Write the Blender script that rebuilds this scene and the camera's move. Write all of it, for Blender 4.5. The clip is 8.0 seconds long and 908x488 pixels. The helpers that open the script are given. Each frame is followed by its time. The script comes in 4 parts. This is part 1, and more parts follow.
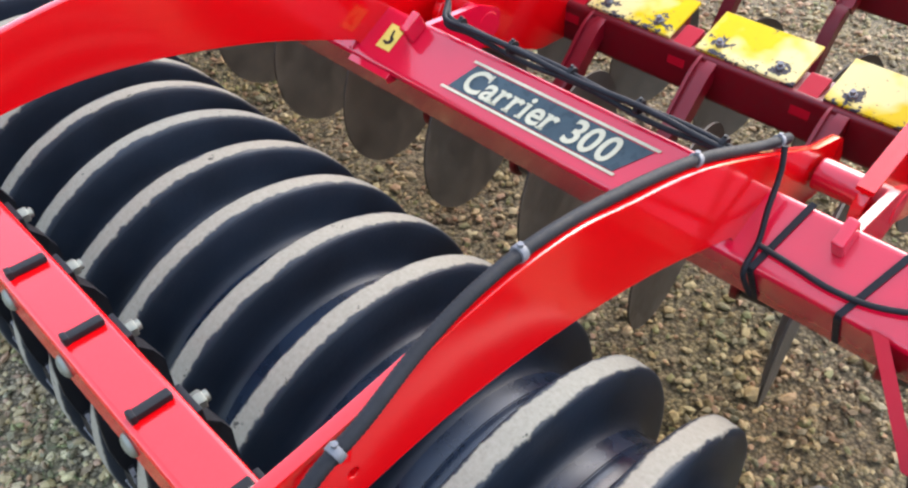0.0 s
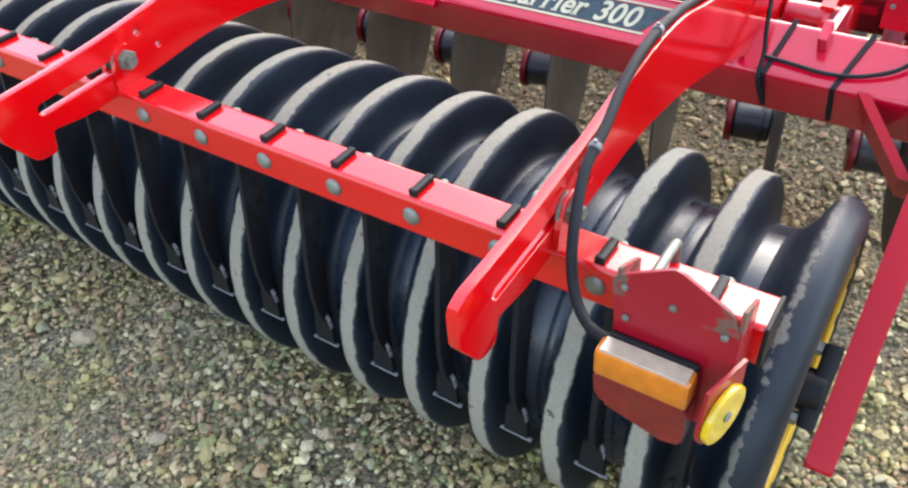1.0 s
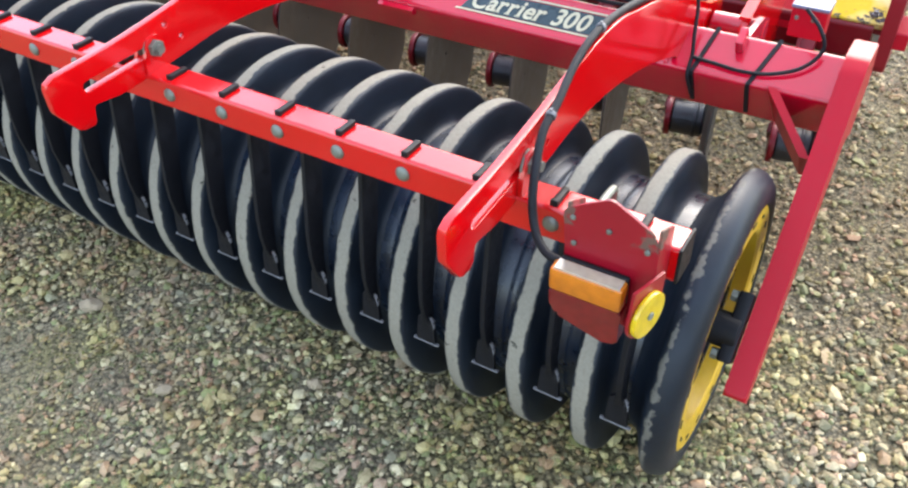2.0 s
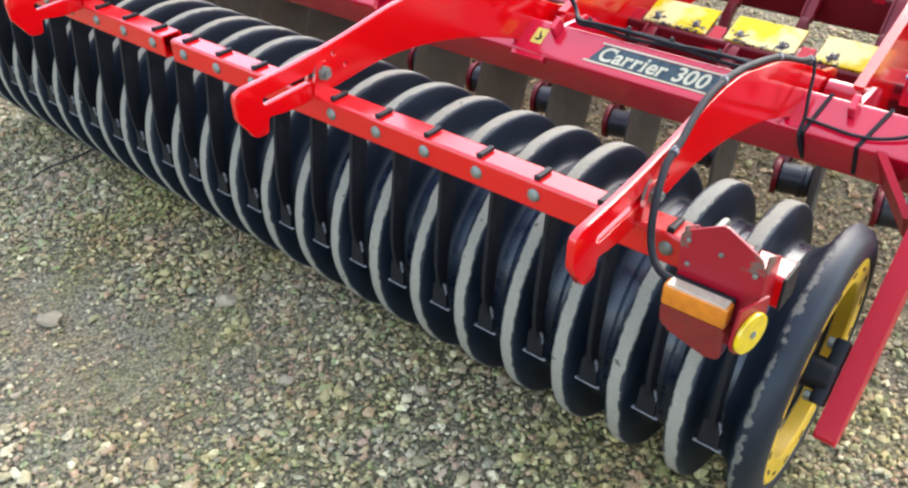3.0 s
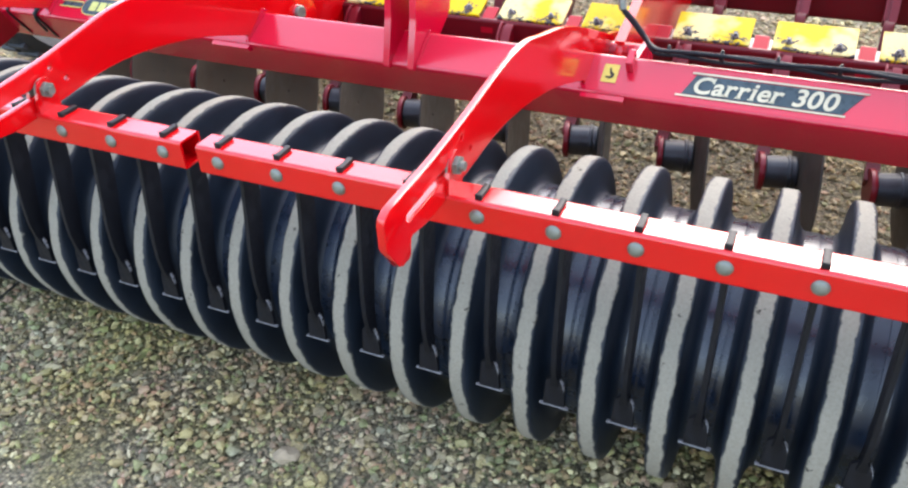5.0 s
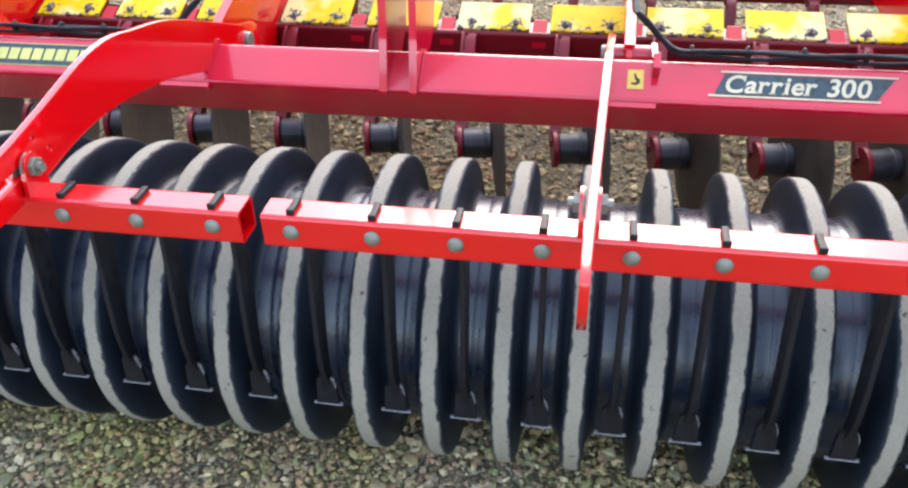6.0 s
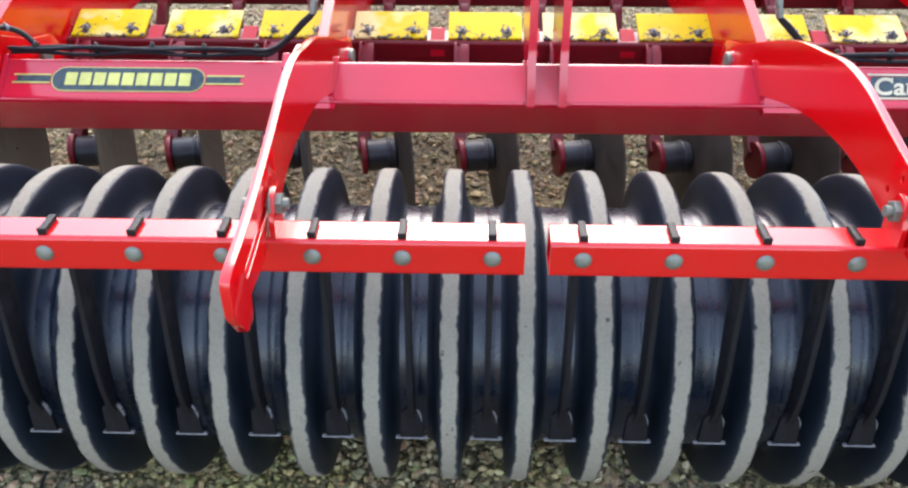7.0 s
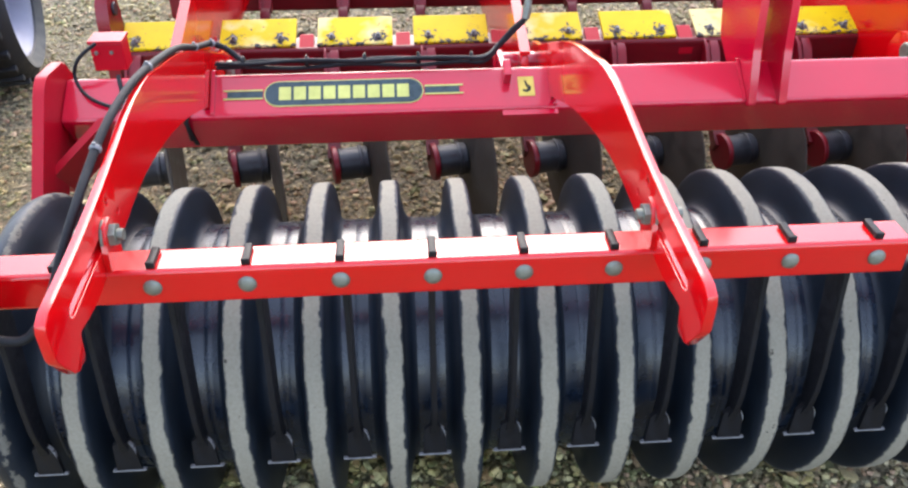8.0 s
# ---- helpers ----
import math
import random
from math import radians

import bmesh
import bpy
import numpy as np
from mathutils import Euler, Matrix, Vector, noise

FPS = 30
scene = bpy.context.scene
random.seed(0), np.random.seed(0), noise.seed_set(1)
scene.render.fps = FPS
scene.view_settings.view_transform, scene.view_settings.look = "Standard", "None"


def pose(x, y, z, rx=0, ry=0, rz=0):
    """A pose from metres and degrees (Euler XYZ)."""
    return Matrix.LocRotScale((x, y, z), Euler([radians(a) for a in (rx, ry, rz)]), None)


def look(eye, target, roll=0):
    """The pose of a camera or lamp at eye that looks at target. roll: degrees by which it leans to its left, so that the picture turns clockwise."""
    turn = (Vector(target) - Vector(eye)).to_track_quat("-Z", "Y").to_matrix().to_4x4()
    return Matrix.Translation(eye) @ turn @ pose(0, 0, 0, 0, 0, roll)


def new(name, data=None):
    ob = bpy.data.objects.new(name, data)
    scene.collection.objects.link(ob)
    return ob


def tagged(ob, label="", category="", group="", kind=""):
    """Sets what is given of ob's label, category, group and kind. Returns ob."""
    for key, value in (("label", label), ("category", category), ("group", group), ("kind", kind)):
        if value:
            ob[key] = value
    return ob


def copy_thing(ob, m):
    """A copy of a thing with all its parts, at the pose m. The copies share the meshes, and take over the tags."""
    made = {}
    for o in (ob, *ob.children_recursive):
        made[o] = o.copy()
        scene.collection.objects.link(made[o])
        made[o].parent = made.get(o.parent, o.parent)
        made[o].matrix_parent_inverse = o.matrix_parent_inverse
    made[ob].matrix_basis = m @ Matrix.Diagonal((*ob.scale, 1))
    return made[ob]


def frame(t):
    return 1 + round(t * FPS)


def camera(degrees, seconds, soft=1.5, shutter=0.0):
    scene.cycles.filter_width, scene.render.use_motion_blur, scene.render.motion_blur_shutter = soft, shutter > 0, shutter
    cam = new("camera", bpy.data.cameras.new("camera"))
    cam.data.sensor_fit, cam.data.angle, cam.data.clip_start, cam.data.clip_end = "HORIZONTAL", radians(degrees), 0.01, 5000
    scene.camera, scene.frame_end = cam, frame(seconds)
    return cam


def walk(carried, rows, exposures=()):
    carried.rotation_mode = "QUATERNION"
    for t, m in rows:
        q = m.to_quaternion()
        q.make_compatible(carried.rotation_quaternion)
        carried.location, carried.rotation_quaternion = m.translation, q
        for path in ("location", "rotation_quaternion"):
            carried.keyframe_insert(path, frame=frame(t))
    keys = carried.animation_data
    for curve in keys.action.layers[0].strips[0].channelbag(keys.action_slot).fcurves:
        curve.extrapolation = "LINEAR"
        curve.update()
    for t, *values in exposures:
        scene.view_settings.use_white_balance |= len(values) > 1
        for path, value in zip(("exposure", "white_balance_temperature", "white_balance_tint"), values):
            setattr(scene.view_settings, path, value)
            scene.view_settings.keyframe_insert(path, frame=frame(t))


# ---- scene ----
cam = camera(57.8, 8.0, soft=2.3)
PATH = [
    (0, (1.498, -0.088, 1.287), (0.436, 0.965, -0.04), -0.1),
    (0.5, (1.535, -0.365, 1.305), (0.591, 0.817, -0.003), -2.6),
    (1, (1.514, -0.602, 1.32), (0.615, 0.61, 0.008), -4.9),
    (1.5, (1.545, -0.735, 1.355), (0.712, 0.541, 0.06), -3.8),
    (1.7, (1.575, -0.768, 1.374), (0.762, 0.519, 0.077), -2.8),
    (2.8, (1.69, -0.971, 1.437), (0.693, 0.295, 0.252), -0.6),
    (3, (1.662, -0.998, 1.439), (0.619, 0.247, 0.272), -1.0),
    (3.5, (1.582, -1.03, 1.438), (0.548, 0.229, 0.279), -0.9),
    (4, (1.435, -0.995, 1.404), (0.414, 0.281, 0.252), -2.3),
    (4.5, (1.173, -0.973, 1.388), (0.186, 0.327, 0.233), -3.8),
    (4.7, (1.075, -0.982, 1.381), (0.168, 0.391, 0.244), -3.8),
    (5.8, (0.553, -0.933, 1.378), (0.216, 0.652, 0.206), -2.0),
    (6, (0.435, -0.941, 1.375), (0.12, 0.654, 0.209), -2.2),
    (6.5, (0.131, -0.975, 1.394), (0.018, 0.64, 0.219), -0.7),
    (7, (-0.156, -0.915, 1.348), (-0.195, 0.725, 0.204), 0.0),
    (7.2, (-0.256, -0.906, 1.356), (-0.229, 0.732, 0.208), 0.8),
    (7.5, (-0.461, -0.901, 1.354), (-0.35, 0.737, 0.211), 1.6),
    (8, (-0.786, -0.883, 1.363), (-0.668, 0.746, 0.208), 0.1),
]
walk(cam, [(t, look(eye, target, roll)) for t, eye, target, roll in PATH],
     exposures=((0, 3.05, 6600, 10), (1.5, 3.08, 6700, 8), (3.5, 3.14, 6700, 8), (4.5, 3.2, 6600, 10), (6, 3.16, 6600, 12), (8, 3.02, 6600, 12)))

# ---- light ----
world = bpy.data.worlds.new("sky")
scene.world = world
world.use_nodes = True
wn, wl = world.node_tree.nodes, world.node_tree.links
sky = wn.new("ShaderNodeTexSky")
sky.sky_type, sky.sun_disc = "NISHITA", False
sky.sun_elevation, sky.sun_rotation = radians(40), radians(0)
sky.air_density, sky.dust_density, sky.ozone_density = 1.0, 2.0, 1.0
# a thin even veil of cloud pales the blue
veil = wn.new("ShaderNodeMix")
veil.data_type = "RGBA"
veil.inputs[0].default_value = 0.45
veil.inputs[7].default_value = (1.87, 2.0, 2.26, 1)
wl.new(sky.outputs["Color"], veil.inputs[6])
wl.new(veil.outputs[2], wn["Background"].inputs["Color"])
wn["Background"].inputs["Strength"].default_value = 0.15
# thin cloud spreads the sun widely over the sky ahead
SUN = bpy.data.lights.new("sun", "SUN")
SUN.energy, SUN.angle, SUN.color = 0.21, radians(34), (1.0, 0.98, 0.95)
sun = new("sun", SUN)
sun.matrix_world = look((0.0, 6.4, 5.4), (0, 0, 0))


# ---- materials ----
def mat(name, rough=0.5, metal=0.0, coat=0.0):
    m = bpy.data.materials.new(name)
    m.use_nodes = True
    b = m.node_tree.nodes["Principled BSDF"]
    b.inputs["Roughness"].default_value = rough
    b.inputs["Metallic"].default_value = metal
    b.inputs["Coat Weight"].default_value = coat
    b.inputs["Coat Roughness"].default_value = 0.06
    return m, m.node_tree.nodes, m.node_tree.links, b


def noise_node(n, l, scale, detail=4.0, rough=0.55, source="Object", distort=0.0):
    tc = n.new("ShaderNodeTexCoord")
    t = n.new("ShaderNodeTexNoise")
    t.inputs["Scale"].default_value, t.inputs["Detail"].default_value = scale, detail
    t.inputs["Roughness"].default_value, t.inputs["Distortion"].default_value = rough, distort
    l.new(tc.outputs[source], t.inputs["Vector"])
    return t


def ramp(n, l, src, stops):
    r = n.new("ShaderNodeValToRGB")
    e = r.color_ramp.elements
    while len(e) < len(stops):
        e.new(0.5)
    for el, (p, c) in zip(e, stops):
        el.position, el.color = p, (*c, 1) if len(c) == 3 else c
    l.new(src, r.inputs["Fac"])
    return r


def mix(n, l, fac, a, b, kind="MIX"):
    m = n.new("ShaderNodeMix")
    m.data_type, m.blend_type = "RGBA", kind
    for sock, v in ((m.inputs[0], fac), (m.inputs[6], a), (m.inputs[7], b)):
        if isinstance(v, (int, float)):
            sock.default_value = v
        elif isinstance(v, tuple):
            sock.default_value = (*v, 1)
        else:
            l.new(v, sock)
    return m.outputs[2]


def math_node(n, l, op, a, b=None):
    m = n.new("ShaderNodeMath")
    m.operation = op
    for sock, v in zip(m.inputs, (a, b)):
        if v is None:
            continue
        if isinstance(v, (int, float)):
            sock.default_value = v
        else:
            l.new(v, sock)
    return m.outputs[0]


def bump(n, l, b, height, strength, distance):
    bp = n.new("ShaderNodeBump")
    bp.inputs["Strength"].default_value, bp.inputs["Distance"].default_value = strength, distance
    l.new(height, bp.inputs["Height"])
    l.new(bp.outputs["Normal"], b.inputs["Normal"])


def grey(v):
    return (v, v, v)


def painted(name, base, dirt, rough, amount, coat=0.35):
    """Sprayed machine paint: slight tone drift, thin dust film, fine orange peel."""
    m, n, l, b = mat(name, rough, 0.0, coat)
    big = noise_node(n, l, 3.0, 5)
    fine = noise_node(n, l, 55.0, 6, 0.7)
    tone = ramp(n, l, big.outputs["Fac"], [(0.3, tuple(c * 0.86 for c in base)), (0.7, base)])
    film = math_node(n, l, "MULTIPLY", fine.outputs["Fac"], big.outputs["Fac"])
    film = ramp(n, l, film, [(0.24, grey(0)), (0.52, grey(amount))])
    l.new(mix(n, l, film.outputs["Color"], tone.outputs["Color"], dirt), b.inputs["Base Color"])
    rr = ramp(n, l, fine.outputs["Fac"], [(0.3, grey(rough * 0.92)), (0.75, grey(min(1, rough * 1.2)))])
    l.new(rr.outputs["Color"], b.inputs["Roughness"])
    peel = noise_node(n, l, 260.0, 2)
    bump(n, l, b, peel.outputs["Fac"], 0.004, 0.001)
    return m


RED = painted("red_paint", (0.52, 0.001, 0.003), (0.30, 0.02, 0.02), 0.14, 0.04, 0.1)
RED_DULL = painted("red_paint_dusty", (0.48, 0.002, 0.023), (0.28, 0.04, 0.05), 0.17, 0.04, 0.26)
RED_STRUT = painted("red_strut_paint", (0.36, 0.003, 0.014), (0.24, 0.04, 0.04), 0.34, 0.15, 0.0)
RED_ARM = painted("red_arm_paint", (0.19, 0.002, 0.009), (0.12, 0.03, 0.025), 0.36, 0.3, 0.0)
# base red darkened for shade under the machine; the film is soil
RED_SHADED_SOILED = painted("red_paint_shaded_soiled", (0.125, 0.002, 0.006), (0.055, 0.020, 0.017), 0.36, 0.45, 0.0)


def yellow_chipped():
    """Yellow paint, knocked off round the bolts and along the rear edge."""
    m, n, l, b = mat("yellow_paint_chipped", 0.5)
    b.inputs["Specular IOR Level"].default_value = 0.12
    info = n.new("ShaderNodeObjectInfo")
    tc = n.new("ShaderNodeTexCoord")
    comb = n.new("ShaderNodeCombineXYZ")
    l.new(math_node(n, l, "MULTIPLY", info.outputs["Random"], 17.0), comb.inputs[2])
    shift = n.new("ShaderNodeVectorMath")
    shift.operation = "ADD"
    l.new(tc.outputs["Object"], shift.inputs[0])
    l.new(comb.outputs[0], shift.inputs[1])

    def nz(scale, detail, rough):
        t = n.new("ShaderNodeTexNoise")
        t.inputs["Scale"].default_value, t.inputs["Detail"].default_value, t.inputs["Roughness"].default_value = scale, detail, rough
        l.new(shift.outputs[0], t.inputs["Vector"])
        return t.outputs["Fac"]

    big, fine = nz(7.0, 5, 0.55), nz(70.0, 5, 0.65)
    tone = ramp(n, l, big, [(0.35, (0.47, 0.33, 0.001)), (0.65, (0.52, 0.385, 0.001))])
    worn_off = math_node(n, l, "ADD", nz(8.0, 3, 0.5), math_node(n, l, "MULTIPLY", info.outputs["Random"], 0.30))
    faded = ramp(n, l, worn_off, [(0.68, grey(0)), (0.80, grey(0.85))])
    paint = mix(n, l, faded.outputs["Color"], tone.outputs["Color"], (0.58, 0.50, 0.24))
    sep = n.new("ShaderNodeSeparateXYZ")
    l.new(tc.outputs["Object"], sep.inputs[0])

    def near(value, r0, r1, top):
        r = n.new("ShaderNodeMapRange")
        r.inputs["From Min"].default_value, r.inputs["From Max"].default_value = r0, r1
        r.inputs["To Max"].default_value = top
        l.new(value, r.inputs["Value"])
        return r.outputs["Result"]

    # distances on the plate from its bolts and from its lower edge
    du = math_node(n, l, "SUBTRACT", math_node(n, l, "ABSOLUTE", sep.outputs["X"]), 0.062)
    dv = math_node(n, l, "ADD", sep.outputs["Y"], 0.013)
    away = math_node(n, l, "SQRT", math_node(n, l, "ADD", math_node(n, l, "MULTIPLY", du, du), math_node(n, l, "MULTIPLY", dv, dv)))
    bolts = near(away, 0.036, 0.006, 0.24)
    lower = near(sep.outputs["Y"], -0.006, -0.034, 0.15)
    wear = math_node(n, l, "ADD", fine, math_node(n, l, "MAXIMUM", bolts, lower))
    chip = ramp(n, l, wear, [(0.655, grey(0)), (0.68, grey(1))])
    l.new(mix(n, l, chip.outputs["Color"], paint, (0.060, 0.056, 0.060)), b.inputs["Base Color"])
    l.new(mix(n, l, chip.outputs["Color"], grey(0.5), grey(0.8)), b.inputs["Roughness"])
    bump(n, l, b, chip.outputs["Color"], -0.3, 0.001)
    return m


YELLOW = yellow_chipped()
YELLOW_RIM = painted("yellow_rim_paint", (0.56, 0.34, 0.012), (0.22, 0.16, 0.07), 0.4, 0.45, 0.1)


def rubber_ring(name, half_width, ragged, worn_share=1.0):
    """Black rubber, ground to pale grey on the tread: the wear line wanders with the angle."""
    m, n, l, b = mat(name, 0.45)
    tc = n.new("ShaderNodeTexCoord")
    sep = n.new("ShaderNodeSeparateXYZ")
    l.new(tc.outputs["Object"], sep.inputs[0])
    r2 = math_node(n, l, "ADD", math_node(n, l, "POWER", sep.outputs["Y"], 2.0), math_node(n, l, "POWER", sep.outputs["Z"], 2.0))
    r = math_node(n, l, "SQRT", r2)
    info = n.new("ShaderNodeObjectInfo")
    shift = n.new("ShaderNodeVectorMath")
    shift.operation = "ADD"
    comb = n.new("ShaderNodeCombineXYZ")
    l.new(math_node(n, l, "MULTIPLY", info.outputs["Random"], 31.0), comb.inputs[0])
    l.new(tc.outputs["Object"], shift.inputs[0])
    l.new(comb.outputs[0], shift.inputs[1])

    def nz(scale, detail, rough):
        t = n.new("ShaderNodeTexNoise")
        t.inputs["Scale"].default_value, t.inputs["Detail"].default_value, t.inputs["Roughness"].default_value = scale, detail, rough
        l.new(shift.outputs[0], t.inputs["Vector"])
        return t.outputs["Fac"]

    coarse, fine, slow = nz(42, 5, 0.66), nz(190, 4, 0.6), nz(11, 3, 0.5)
    wav = math_node(n, l, "MULTIPLY", math_node(n, l, "SUBTRACT", coarse, 0.5), ragged)
    wav2 = math_node(n, l, "MULTIPLY", math_node(n, l, "SUBTRACT", slow, 0.5), 0.014)
    off = math_node(n, l, "ABSOLUTE", math_node(n, l, "ADD", sep.outputs["X"], wav2))
    worn = n.new("ShaderNodeMapRange")
    worn.inputs["From Min"].default_value, worn.inputs["From Max"].default_value = half_width + 0.0016, half_width - 0.0012
    l.new(math_node(n, l, "ADD", off, wav), worn.inputs["Value"])
    tread = math_node(n, l, "GREATER_THAN", r, R_RING - 0.012)
    worn_fac = math_node(n, l, "MULTIPLY", worn.outputs["Result"], math_node(n, l, "MULTIPLY", tread, worn_share))
    pale = ramp(n, l, fine, [(0.25, (0.152, 0.139, 0.108)), (0.45, (0.180, 0.165, 0.130)), (0.75, (0.212, 0.195, 0.156))])
    nick = ramp(n, l, coarse, [(0.315, grey(0.25)), (0.335, grey(1))])
    pale = mix(n, l, 1.0, pale.outputs["Color"], nick.outputs["Color"], "MULTIPLY")
    dark = ramp(n, l, slow, [(0.3, (0.0026, 0.0050, 0.0095)), (0.7, (0.0062, 0.0108, 0.0190))])
    b.inputs["Specular IOR Level"].default_value = 0.28
    dust = ramp(n, l, coarse, [(0.5, grey(0)), (0.85, grey(0.06))])
    dark = mix(n, l, dust.outputs["Color"], dark.outputs["Color"], (0.06, 0.055, 0.05))
    rise = n.new("ShaderNodeMapRange")
    rise.inputs["From Min"].default_value, rise.inputs["From Max"].default_value, rise.inputs["To Max"].default_value = R_RING - 0.045, R_RING, 0.20 * worn_share
    l.new(r, rise.inputs["Value"])
    film = math_node(n, l, "MULTIPLY", rise.outputs["Result"], math_node(n, l, "ADD", slow, math_node(n, l, "MULTIPLY", coarse, 0.5)))
    dark = mix(n, l, film, dark, (0.024, 0.030, 0.037))
    l.new(mix(n, l, worn_fac, dark, pale), b.inputs["Base Color"])
    l.new(mix(n, l, worn_fac, grey(0.46), grey(0.9)), b.inputs["Roughness"])
    h = math_node(n, l, "ADD", math_node(n, l, "MULTIPLY", worn_fac, 0.5), math_node(n, l, "MULTIPLY", fine, 0.35))
    bump(n, l, b, h, 0.7, 0.0014)
    return m


R_RING, Y_ROLL = 0.298, 0.325
RUBBER, RUBBER_END = rubber_ring("worn_rubber", 0.0126, 0.016), rubber_ring("scuffed_rubber", 0.0030, 0.046, 0.5)


def plain(name, base, rough, metal=0.0, scale=40.0, spread=0.35, relief=0.1, coat=0.0):
    """A surface with two scales of tone and a fine grain."""
    m, n, l, b = mat(name, rough, metal, coat)
    a, c = noise_node(n, l, scale, 5, 0.6), noise_node(n, l, scale * 0.12, 3)
    lo, hi = tuple(v * (1 - spread) for v in base), tuple(min(1, v * (1 + spread)) for v in base)
    t1 = ramp(n, l, a.outputs["Fac"], [(0.3, lo), (0.7, hi)])
    t2 = ramp(n, l, c.outputs["Fac"], [(0.3, grey(0.75)), (0.7, grey(1.1))])
    l.new(mix(n, l, 1.0, t1.outputs["Color"], t2.outputs["Color"], "MULTIPLY"), b.inputs["Base Color"])
    rr = ramp(n, l, a.outputs["Fac"], [(0.3, grey(rough * 0.75)), (0.7, grey(min(1, rough * 1.25)))])
    l.new(rr.outputs["Color"], b.inputs["Roughness"])
    bump(n, l, b, a.outputs["Fac"], relief, 0.001)
    return m


BLACK_RUBBER = plain("drum_rubber", (0.0036, 0.0088, 0.020), 0.28, 0, 30, 0.35, 0.15)
BLACK_STEEL = plain("black_painted_steel", (0.0040, 0.0044, 0.0066), 0.52, 0, 60, 0.3, 0.1)
BLACK_PLASTIC = plain("black_plastic", (0.008, 0.008, 0.009), 0.5, 0, 120, 0.3, 0.1)
HOSE_BLACK = plain("hose_sleeve", (0.009, 0.0095, 0.012), 0.62, 0, 300, 0.5, 0.35)
ZINC = plain("zinc_plated_steel", (0.18, 0.19, 0.16), 0.5, 0.6, 80, 0.25, 0.1)
BARE = plain("scraped_steel", (0.15, 0.15, 0.16), 0.6, 0.3, 90, 0.3, 0.1)
SOIL_STEEL = plain("soil_brown_disc_steel", (0.048, 0.038, 0.028), 0.66, 0.05, 22, 0.45, 0.25)
SOIL_BLACK = plain("soiled_black_hub", (0.022, 0.023, 0.028), 0.42, 0, 40, 0.5, 0.2)
TYRE = plain("tyre_rubber", (0.013, 0.015, 0.020), 0.6, 0, 30, 0.35, 0.3)
RIM_SILVER = plain("silver_rim_paint", (0.15, 0.155, 0.22), 0.45, 0.1, 20, 0.1, 0.05)
DECAL_GREEN = plain("decal_slate_green", (0.046, 0.068, 0.076), 0.3, 0, 60, 0.15, 0.02)
DECAL_CREAM = plain("decal_cream", (0.52, 0.48, 0.33), 0.35, 0, 60, 0.08, 0.02)
DECAL_YELLOW = plain("decal_yellow", (0.62, 0.50, 0.11), 0.35, 0, 60, 0.08, 0.02)
DECAL_PALE = plain("decal_pale_yellow", (0.50, 0.50, 0.15), 0.35, 0, 60, 0.1, 0.02)
DECAL_BLACK = plain("decal_black", (0.02, 0.02, 0.02), 0.35, 0, 60, 0.1, 0.02)
STRAW = plain("dry_straw", (0.26, 0.20, 0.12), 0.8, 0, 30, 0.4, 0.1)
GRASS = plain("green_blades", (0.085, 0.115, 0.032), 0.7, 0, 30, 0.4, 0.1)
TWIG = plain("dry_dark_twig", (0.02, 0.018, 0.015), 0.8, 0, 40, 0.3, 0.3)


for m_, v_ in ((BLACK_STEEL, 0.22), (BLACK_PLASTIC, 0.2), (BLACK_RUBBER, 0.48), (HOSE_BLACK, 0.2), (DECAL_GREEN, 0.15), (DECAL_CREAM, 0.15), (DECAL_YELLOW, 0.15), (DECAL_PALE, 0.15), (DECAL_BLACK, 0.15), (RED_SHADED_SOILED, 0.3), (RED_ARM, 0.4), (RED_STRUT, 0.22), (RED, 0.65), (RED_DULL, 0.6)):
    m_.node_tree.nodes["Principled BSDF"].inputs["Specular IOR Level"].default_value = v_


def muddy_crimson():
    """Darker crimson bracket paint with dried mud caught in its upper corners."""
    m, n, l, b = mat("crimson_bracket_paint", 0.3)
    big, fine = noise_node(n, l, 6.0, 4), noise_node(n, l, 48.0, 5, 0.65)
    tone = ramp(n, l, big.outputs["Fac"], [(0.3, (0.20, 0.002, 0.010)), (0.7, (0.25, 0.003, 0.012))])
    tc, sep = n.new("ShaderNodeTexCoord"), n.new("ShaderNodeSeparateXYZ")
    l.new(tc.outputs["Object"], sep.inputs[0])
    side = math_node(n, l, "SUBTRACT", math_node(n, l, "ABSOLUTE", sep.outputs["X"]), 0.052)
    high = math_node(n, l, "SUBTRACT", sep.outputs["Z"], 0.185)
    near = math_node(n, l, "MULTIPLY", math_node(n, l, "MINIMUM", side, high), 9.0)
    mud = ramp(n, l, math_node(n, l, "ADD", near, fine.outputs["Fac"]), [(0.46, grey(0)), (0.56, grey(0.9))])
    l.new(mix(n, l, mud.outputs["Color"], tone.outputs["Color"], (0.085, 0.058, 0.038)), b.inputs["Base Color"])
    l.new(mix(n, l, mud.outputs["Color"], grey(0.3), grey(0.85)), b.inputs["Roughness"])
    bump(n, l, b, mud.outputs["Color"], 0.2, 0.001)
    return m


CRIMSON = muddy_crimson()


